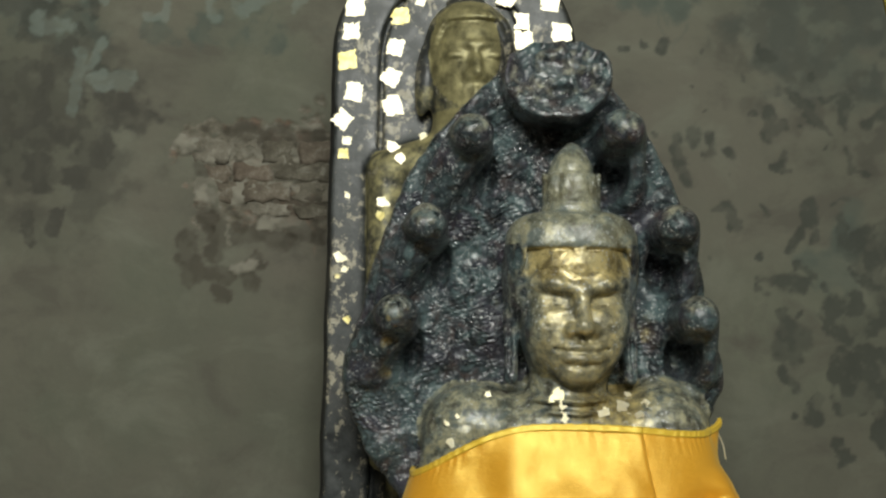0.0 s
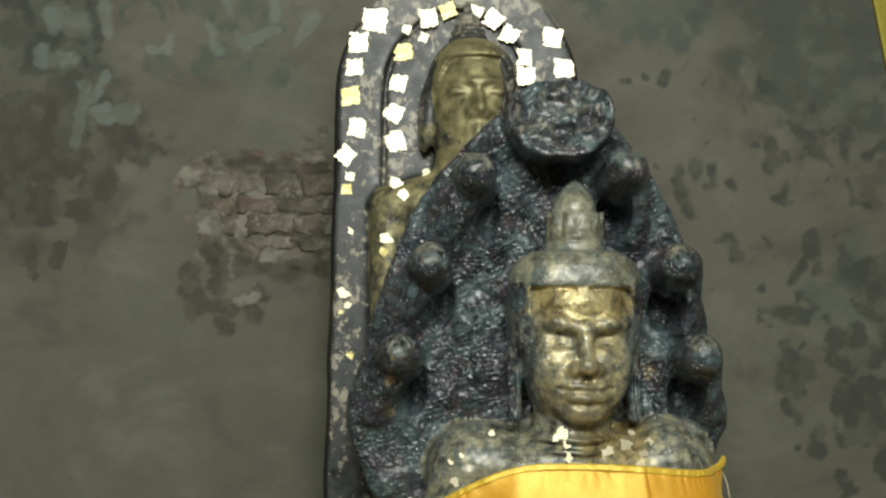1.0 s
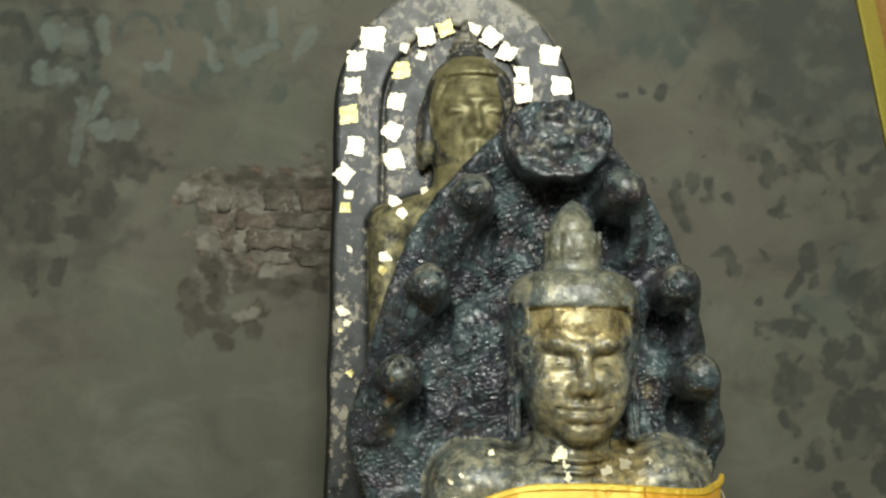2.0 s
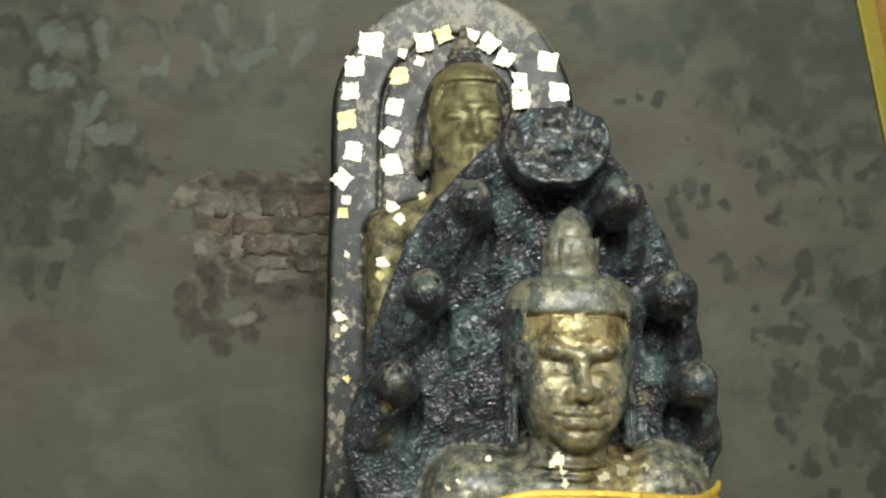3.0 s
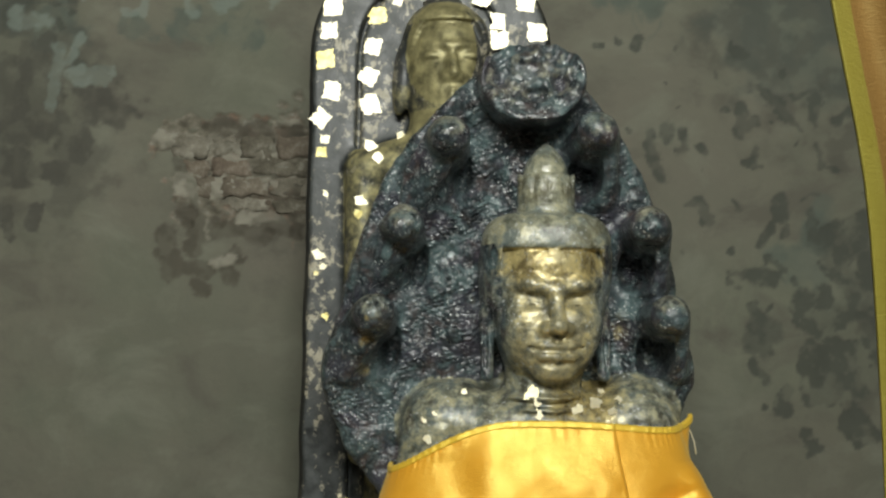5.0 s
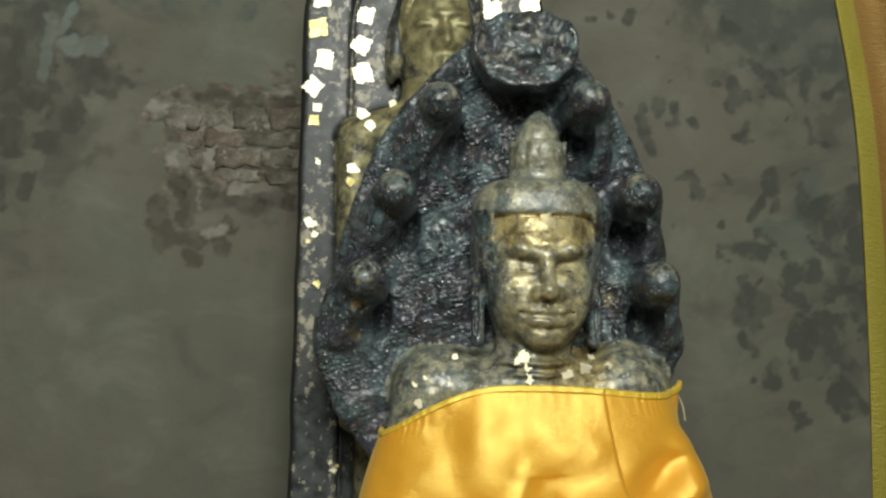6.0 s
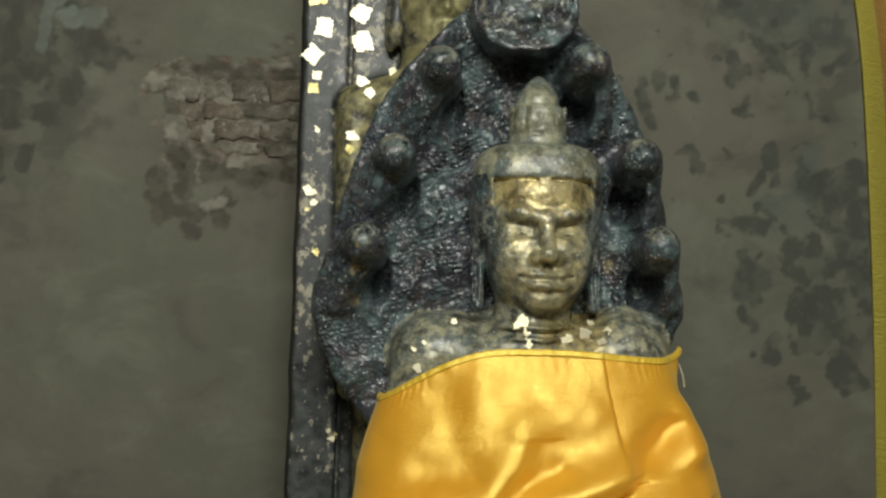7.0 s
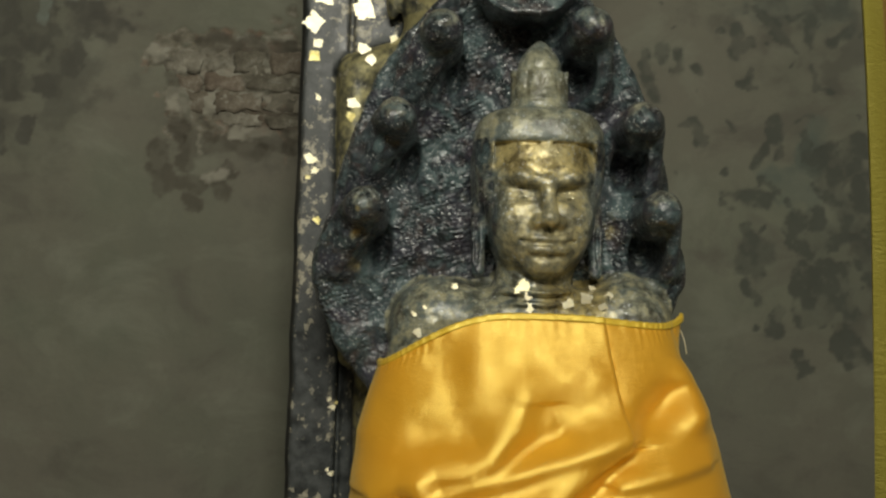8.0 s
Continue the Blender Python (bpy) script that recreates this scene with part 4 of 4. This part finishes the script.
def slab_statue():
    clay = Clay((-0.28, 2.12, 0.78), (0.30, 2.48, 2.37), 0.0042)

    def arch(x, z, w, base, rise):
        u = np.abs(x - SX)
        top = base + rise * np.sqrt(np.maximum(1 - (u / w) ** 2, 0))
        low = u - w - 0.014 * np.maximum(base - z, 0)
        e = (np.hypot((x - SX) / w, np.maximum(z - base, 0) / rise) - 1) * min(w, rise)
        return np.where(z < base, low, e)

    def slab(x, y, z):
        n = 0.006 * (fbm(x * 0, y * 0, z, 14, 3) - 0.5)
        d = arch(x, z, 0.228, 2.079, 0.25) + n
        d = d - 0.009 * step(SY + 0.012, SY + 0.03, y)
        return np.maximum(np.maximum(d, SY - y), y - 2.45)
    clay.form(slab, (-0.28, 2.12, 0.78), (0.30, 2.48, 2.37), 0.003)
    clay.form(lambda x, y, z: np.maximum(arch(x, z, 0.141, 2.079, 0.165), y - (SY + 0.014)), (-0.2, 2.2, 0.78), (0.25, 2.36, 2.3), 0.003, cut=True)
    clay.form(lambda x, y, z: np.maximum(np.abs(arch(x, z, 0.138, 2.079, 0.162)) - 0.004, y - (SY + 0.022)), (-0.2, 2.2, 0.78), (0.25, 2.36, 2.3), 0.003, cut=True)

    fx, fy, hx = 0.032, 2.275, 0.037
    e, p, r = clay.egg, clay.pair, clay.rod
    e((fx, fy, 2.060), (0.069, 0.060, 0.106), 0.008)
    e((fx, fy - 0.002, 2.000), (0.060, 0.056, 0.055), 0.02)

    # a cap of small curls, low at the temples, with a ringed knot
    def curls(x, y, z):
        u, w, q = (x - hx) / 0.082, (y - fy - 0.012) / 0.076, (z - 2.098) / 0.082
        dome = (np.sqrt(u * u + w * w + q * q) - 1) * 0.075
        low = 2.129 - 1.6 * np.maximum(np.abs(x - fx) - 0.050, 0) - 1.6 * np.maximum(y - fy + 0.035, 0) - z
        knobs = 0.0016 * np.sin(z * 420) * np.sin(np.arctan2(x - hx, -(y - fy - 0.012)) * 30)
        c = np.clip(0.5 + 0.5 * (dome - low) / 0.004, 0, 1)
        return low * (1 - c) + (dome + knobs) * c + 0.004 * c * (1 - c)
    clay.form(curls, (hx - 0.10, 2.15, 1.98), (hx + 0.10, 2.40, 2.20), 0.003)
    for kz, kr in ((2.178, 0.038), (2.192, 0.034), (2.206, 0.028), (2.219, 0.021)):
        e((hx - 0.004, fy + 0.018, kz), (kr, kr, 0.009), 0.003)
    r((hx - 0.004, fy + 0.02, 2.215), (hx - 0.004, fy + 0.028, 2.250), 0.014, 0.006, 0.006)
    r((fx, fy - 0.055, 2.0760), (fx, fy - 0.069, 2.0240), 0.0065, 0.0110, 0.012)
    p(fx, "egg", (0.012, fy - 0.058, 2.0180), (0.010, 0.011, 0.008), k=0.006)
    p(fx, "egg", (0.030, fy - 0.068, 2.0640), (0.025, 0.014, 0.011), k=0.012, cut=True)
    p(fx, "egg", (0.030, fy - 0.045, 2.0600), (0.022, 0.013, 0.011), k=0.006)
    p(fx, "rod", (0.014, fy - 0.0600, 2.0530), (0.046, fy - 0.047, 2.0545), 0.0020, 0.0018, k=0.003, cut=True)
    p(fx, "rod", (0.010, fy - 0.059, 2.0790), (0.050, fy - 0.042, 2.0850), 0.004, 0.003, k=0.012)
    p(fx, "rod", (0.0, fy - 0.060, 1.9930), (0.026, fy - 0.049, 1.9950), 0.005, 0.003, k=0.005)
    p(fx, "rod", (0.0, fy - 0.058, 1.9820), (0.018, fy - 0.051, 1.9850), 0.0055, 0.004, k=0.005)
    e((fx, fy - 0.042, 1.9620), (0.022, 0.016, 0.014), 0.018)
    p(hx, "egg", (0.084, fy + 0.016, 2.030), (0.016, 0.022, 0.072), k=0.010, lean=-4)
    r((fx, fy + 0.01, 1.89), (fx, fy + 0.01, 2.00), 0.062, 0.056, 0.03)
    e((fx - 0.015, fy + 0.02, 1.86), (0.150, 0.060, 0.060), 0.03)
    e((fx - 0.015, fy + 0.02, 1.66), (0.115, 0.065, 0.24), 0.04)
    p(fx - 0.015, "rod", (0.128, fy + 0.02, 1.85), (0.135, fy + 0.015, 1.55), 0.038, 0.030, k=0.02)
    p(fx - 0.015, "rod", (0.135, fy + 0.015, 1.55), (0.130, fy - 0.01, 1.32), 0.030, 0.024, k=0.02)
    e((fx - 0.015, fy + 0.03, 1.20), (0.125, 0.06, 0.42), 0.03)
    v, f = clay.skin()
    v[:, 2] = np.maximum(v[:, 2], 0.802)
    # the face looks a little to its left
    v[:, 0] += 0.24 * np.maximum(SY - 0.01 - v[:, 1], 0) * step(1.90, 1.97, v[:, 2]) * (1 - 0.6 * step(2.12, 2.16, v[:, 2]))
    x, y, z = v.T
    figure = (y < SY - 0.004) | ((np.hypot((x - fx) / 0.105, (z - 2.06) / 0.14) < 1) & (y < SY + 0.008))
    gilt = np.where(figure, np.where(z > 1.97, 0.74, 0.5 + 0.18 * step(1.88, 1.92, z)), -0.05)
    hair = figure & (np.hypot((x - fx) / 0.067, (z - 2.07) / 0.1) > 1.0) & (z > 1.96)
    gilt = np.where(hair, np.where(z > 2.13, 0.46 - 0.34 * step(2.165, 2.18, z), 0.42 - 0.28 * step(1.99, 2.05, z)), gilt)
    # shade line painted on the outer side edges, then darker hair beside the face
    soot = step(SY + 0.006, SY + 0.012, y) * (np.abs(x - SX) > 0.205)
    soot = np.maximum(soot, np.where(hair, np.where(z > 2.13, 0.1, 0.25 * step(1.99, 2.05, z)), 0.0))
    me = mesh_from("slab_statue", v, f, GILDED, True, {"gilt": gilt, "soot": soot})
    skin = v[v[:, 1] < SY - 0.02]
    for k, (lx, lz, size) in enumerate(((-0.100, 1.893, 0.020), (-0.085, 1.872, 0.014), (-0.118, 1.790, 0.018), (-0.122, 1.765, 0.013), (-0.045, 1.918, 0.012))):
        near = np.argsort((skin[:, 0] - lx) ** 2 + (skin[:, 2] - lz) ** 2)[:12]
        SHOULDER.append((lx, skin[near, 1].min() - 0.002, lz, size, 41 * k))
    return tagged(new("slab_statue", me), "arched dark slab carved with a gilded standing statue", "statue")


slab_statue()


# ---- squares of gold leaf pressed on by visitors ----
def gold_leaf(x, y, z, size, turn, lean=0.0, torn=0.85):
    n = 8
    bm = bmesh.new()
    grid = {}
    notch = [(rng.rand() * 2 - 1, rng.choice((-1, 1)), (0.08 + 0.26 * rng.rand()) * torn) for _ in range(int(1 + 1.5 * torn))]
    pull = (rng.rand(2, 2, 2) - 0.5) * 0.40 * torn
    for i in range(n + 1):
        for j in range(n + 1):
            u, w = i / n * 2 - 1, j / n * 2 - 1
            fu, fw = i / n, j / n
            du, dw = (sum(pull[a, c, d] * (fu if a else 1 - fu) * (fw if c else 1 - fw) for a in (0, 1) for c in (0, 1)) for d in (0, 1))
            k = 1 + (rng.rand() - 0.5) * 0.24 * max(abs(u), abs(w)) ** 4
            grid[i, j] = bm.verts.new(((u * k + du) * size / 2, 0.0003 * (rng.rand() - 0.5), (w * k + dw) * size / 2))
    for i in range(n):
        for j in range(n):
            u, w = (i + 0.5) / n * 2 - 1, (j + 0.5) / n * 2 - 1
            if any(np.hypot(u - (a if b > 0 else b), w - (b if b > 0 else a)) < q for a, b, q in notch):
                continue
            bm.faces.new((grid[i, j], grid[i + 1, j], grid[i + 1, j + 1], grid[i, j + 1]))
    bmesh.ops.delete(bm, geom=[q for q in bm.verts if not q.link_faces], context="VERTS")
    bmesh.ops.solidify(bm, geom=bm.faces[:], thickness=0.0003)
    me = bpy.data.meshes.new("gold_leaf")
    bm.to_mesh(me)
    bm.free()
    me.materials.append(LEAF)
    ob = new("gold_leaf", me)
    ob.matrix_world = pose(x, y, z, lean, turn, 0)
    return tagged(ob, "torn square of bright gold leaf pressed on the dark slab", "gold leaf", "gold leaf on the slab")


for lx, lz, ls, lr in LEAVES:
    inner = np.hypot((lx - SX) / 0.141, max(lz - 2.079, 0) / 0.165) < 0.97
    gold_leaf(lx, SY + (0.0125 if inner else -0.0015), lz, ls * 0.9, lr)


for lx, lz, ls, lr in ((-0.190, 1.809, 0.012, 20), (-0.200, 1.690, 0.020, 60), (-0.192, 1.668, 0.013, 15), (-0.149, 1.221, 0.012, 30), (-0.153, 1.236, 0.008, 70), (-0.141, 1.229, 0.007, 20),
                       (-0.147, 1.097, 0.011, 50), (-0.156, 1.104, 0.007, 10), (-0.205, 1.655, 0.010, 0), (-0.185, 1.575, 0.012, 35)):
    gold_leaf(lx, SY - 0.0015, lz, ls, lr, 0, 1.9)
for lx, ly, lz, ls, lr in CHEST:
    tagged(gold_leaf(lx, ly, lz, ls * 1.0, lr, -8, 2.2), "torn scrap of gold leaf stuck on the bronze chest", group="gold leaf on the chest")


for lx, ly, lz, ls, lr in SHOULDER:
    tagged(gold_leaf(lx, ly, lz, ls * 1.2, lr, -8, 1.6), "small scrap of gold leaf stuck on the carved shoulder")


# ---- the satin robe round the seated figure ----
THREAD = (((0.455, 1.390), (0.467, 1.374), (0.473, 1.357), (0.476, 1.337)))


def robe():
    nu, nv = 320, 260
    a = np.linspace(-1.0, 1.0, nu)
    s = np.linspace(0.0, 1.0, nv)
    A, S = np.meshgrid(a, s, indexing="ij")
    top = 1.392 - 0.075 * step(0.1, 0.95, -A) + 0.006 * np.cos(A * 5) + 0.010 * step(0.88, 1.0, A)
    Z = top + (0.80 - top) * S
    half = np.interp(Z, (0.80, 1.0, 1.094, 1.20, 1.27, 1.33, 1.39), (0.36, 0.335, 0.316, 0.298, 0.274, 0.248, 0.236))
    mid = np.interp(Z, (0.8, 1.094, 1.27, 1.39), (0.228, 0.225, 0.213, 0.203))
    deep = np.interp(Z, (0.80, 0.95, 1.1, 1.25, 1.40), (0.27, 0.26, 0.20, 0.145, 0.105))
    th = A * 1.62
    X = mid + half * np.sign(np.sin(th)) * np.abs(np.sin(th)) ** 0.9
    Y = 2.085 - deep * np.abs(np.cos(th)) ** 0.75 * np.sign(np.cos(th))
    X = X + 0.022 * step(0.85, 1.0, A) * (1 - step(0.0, 0.12, S))
    # long folds that hang from the wrap's corner: broad above, sharply undercut below
    def fold(line, wide, high, under=0.55):
        best, above = np.full(X.shape, 9.0), np.zeros(X.shape)
        for (x0, z0), (x1, z1) in zip(line, line[1:]):
            dx, dz = x1 - x0, z1 - z0
            t = np.clip(((X - x0) * dx + (Z - z0) * dz) / (dx * dx + dz * dz), 0, 1)
            d = np.hypot(X - x0 - t * dx, Z - z0 - t * dz)
            above = np.where(d < best, Z - z0 - t * dz, above)
            best = np.minimum(best, d)
        side = step(-0.004, 0.004, above)
        w = wide * (under + (1 - under) * side)
        return high * np.exp(-(best / w) ** 2)
    lift = fold(((0.183, 1.258), (0.168, 1.215), (0.132, 1.171), (0.101, 1.153), (0.044, 1.143), (-0.012, 1.131), (-0.045, 1.110)), 0.040, 0.019)
    lift += fold(((0.340, 1.200), (0.281, 1.186), (0.211, 1.164), (0.141, 1.143), (0.036, 1.112)), 0.032, 0.018)
    lift += fold(((0.345, 1.190), (0.298, 1.156), (0.246, 1.112), (0.20, 1.06)), 0.036, 0.022)
    lift -= fold(((0.240, 1.208), (0.190, 1.185), (0.141, 1.155), (0.06, 1.130)), 0.022, 0.016, 1.0)
    lift -= fold(((0.443, 1.276), (0.375, 1.210), (0.310, 1.143), (0.262, 1.10)), 0.028, 0.026, 1.0)
    lift += fold(((0.480, 1.165), (0.404, 1.147), (0.334, 1.133)), 0.022, 0.012)
    lift += fold(((0.455, 1.290), (0.47, 1.24)), 0.028, 0.022, 1.0)
    lift += fold(((0.120, 1.345), (0.115, 1.255)), 0.035, 0.007, 1.0) - fold(((0.065, 1.33), (0.075, 1.25)), 0.040, 0.006, 1.0)
    lift -= fold(((0.03, 1.20), (0.10, 1.195)), 0.030, 0.008, 1.0)
    lift += fold(((0.19, 1.285), (0.29, 1.295)), 0.030, 0.006, 1.0)
    lift += fold(((0.0, 1.02), (0.24, 1.06)), 0.03, 0.016) + fold(((0.28, 0.98), (0.46, 1.06)), 0.03, 0.016)
    lift += 0.016 * (fbm(X, Y * 0, Z, 7, 2) - 0.5) + 0.005 * (fbm(X, Y * 0, Z, 19, 2) - 0.5)
    lift += 0.0006 * np.sin(A * 95 + 5 * np.sin(A * 11)) * (0.4 + 0.6 * np.sin(A * 23) ** 2) * (1 - step(0.01, 0.08, S))
    # the free edge of the wrap: it lies over the layer below it
    edge = np.interp(Z, (1.06, 1.112, 1.156, 1.185, 1.20, 1.232, 1.324, 1.398), (0.19, 0.246, 0.298, 0.346, 0.350, 0.342, 0.324, 0.312))
    lift += 0.010 * (1 - step(-0.002, 0.003, X - edge))
    Y = Y - lift
    X = X + 0.4 * lift * np.sin(th)
    verts = np.stack([X, Y, Z], -1).reshape(-1, 3)
    i, j = np.meshgrid(np.arange(nu - 1), np.arange(nv - 1), indexing="ij")
    q = (i * nv + j).ravel()
    faces = np.stack([q, q + 1, q + nv + 1, q + nv], 1)
    root = new("robe", mesh_from("robe", verts, faces, SATIN))
    root.modifiers.new("thickness", "SOLIDIFY").thickness = 0.0025
    root.modifiers["thickness"].offset = 1.0
    tagged(root, "orange satin robe wrapped round the seated bronze statue", "robe")
    # the yellow hem along the upper edge
    c = verts.reshape(nu, nv, 3)[:, 0]
    nrm = np.stack([np.sin(th[:, 0]), -np.cos(th[:, 0]), np.zeros(nu)], 1)
    ring = []
    prof = [(-0.002, -0.0085), (0.0046, -0.0090), (0.0056, -0.0055), (0.0040, -0.0040), (0.0056, -0.0010), (0.0030, 0.0025), (-0.003, 0.0015)]
    for o, h in prof:
        wob = 0.0004 * np.sin(np.arange(nu) * 0.9 + o * 900)
        ring.append(c + nrm * (o + 0.0015) + np.array([0, 0, 1.0]) * (h + wob)[:, None])
    hv = np.stack(ring, 1).reshape(-1, 3)
    m = len(prof)
    hf = [(k * m + l, k * m + (l + 1) % m, (k + 1) * m + (l + 1) % m, (k + 1) * m + l) for k in range(nu - 1) for l in range(m)]
    hem = new("hem", mesh_from("hem", hv, hf, YELLOW))
    hem.parent = root
    tagged(hem, "bright yellow stitched hem")
    bm = bmesh.new()
    for (ax, az), (bx, bz) in zip(THREAD, THREAD[1:]):
        d = Vector((bx - ax, 0, bz - az))
        bmesh.ops.create_cone(bm, cap_ends=True, segments=8, radius1=0.0013, radius2=0.0013, depth=d.length + 0.001,
                              matrix=Matrix.Translation(((ax + bx) / 2, 2.10, (az + bz) / 2)) @ d.to_track_quat("Z", "Y").to_matrix().to_4x4())
    part("thread", bm, LEAF, root, "pale loose thread at the hem")
    return root


robe()


# ---- the hanging cloth beside the visitor ----
def hanging_cloth():
    nu, nv = 60, 60
    root = new("hanging_cloth", None)
    tagged(root, "orange cloth with a yellow border hanging in loose folds", "cloth")

    def strip(name, u0, u1, mat, off, label=""):
        u, s = np.linspace(u0, u1, nu), np.linspace(0, 1, nv)
        U, S = np.meshgrid(u, s, indexing="ij")
        Z = 2.6 - 1.9 * S
        X = np.interp(Z, (0.7, 1.46, 1.55, 1.60, 1.64, 1.68, 1.715, 1.77, 1.85, 2.6), (0.314, 0.303, 0.300, 0.2975, 0.294, 0.288, 0.2815, 0.273, 0.260, 0.11)) + U * (1 + 0.2 * S)
        Y = BY + off + 0.018 * np.sin(U * 38 + 1.1) * (0.4 + 0.6 * S) + 0.01 * np.sin(U * 90 + Z * 3) - 0.5 * U * U
        verts = np.stack([X, Y, Z], -1).reshape(-1, 3)
        i, j = np.meshgrid(np.arange(nu - 1), np.arange(nv - 1), indexing="ij")
        q = (i * nv + j).ravel()
        ob = new(name, mesh_from(name, verts, np.stack([q, q + 1, q + nv + 1, q + nv], 1), mat))
        ob.modifiers.new("thickness", "SOLIDIFY").thickness = 0.003
        ob.parent = root
        return tagged(ob, label)
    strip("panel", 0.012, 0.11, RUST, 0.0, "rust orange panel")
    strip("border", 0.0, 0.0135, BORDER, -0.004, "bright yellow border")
    bm = bmesh.new()
    bmesh.ops.create_cone(bm, cap_ends=True, segments=16, radius1=0.014, radius2=0.014, depth=0.24,
                          matrix=Matrix.Translation((BX - 0.04, BY - 0.01, 2.605)) @ Matrix.Rotation(radians(90), 4, "Y"))
    part("rail", bm, STONE, root, "plain rail that carries the cloth")
    for k in (-0.08, 0.08):
        bm = bmesh.new()
        bmesh.ops.create_cone(bm, cap_ends=True, segments=8, radius1=0.004, radius2=0.004, depth=CEILING_Z - 2.6,
                              matrix=Matrix.Translation((BX + 0.06 + k - 0.1, BY - 0.01, (CEILING_Z + 2.61) / 2)))
        part("cord", bm, STONE, root)
    return root


BX, BY = 0.20, 0.75
hanging_cloth()


# ---- bricks bared where the plaster has fallen ----
def bare_bricks():
    z = 1.985
    for row, (high, start, count) in enumerate(((0.046, -0.575, 4), (0.040, -0.552, 3), (0.044, -0.535, 3), (0.030, -0.47, 2))):
        x = start
        for _ in range(count):
            w = 0.050 + 0.080 * rng.rand()
            bm = bmesh.new()
            box_bm(bm, -w / 2, w / 2, -0.007, 0.03, -high / 2, high / 2)
            bmesh.ops.subdivide_edges(bm, edges=bm.edges[:], cuts=4, use_grid_fill=True)
            for q in bm.verts:
                q.co += noise.noise_vector(q.co * 45 + Vector((x * 31, row * 7, 0))) * 0.011 + noise.noise_vector(q.co * 110 + Vector((x * 17, row * 3, 2))) * 0.004
            ob = part("brick", bm, BRICK, north)
            for poly in ob.data.polygons:
                poly.use_smooth = True
            ob.location = (x + w / 2, WALL_Y + 0.005 + 0.008 * rng.rand(), z - high / 2 + 0.010 * (rng.rand() - 0.5))
            ob.rotation_euler = (0, 0.16 * (rng.rand() - 0.5), 0.2 * (rng.rand() - 0.5))
            x += w + 0.002 + 0.010 * rng.rand()
        z -= high + 0.003


bare_bricks()
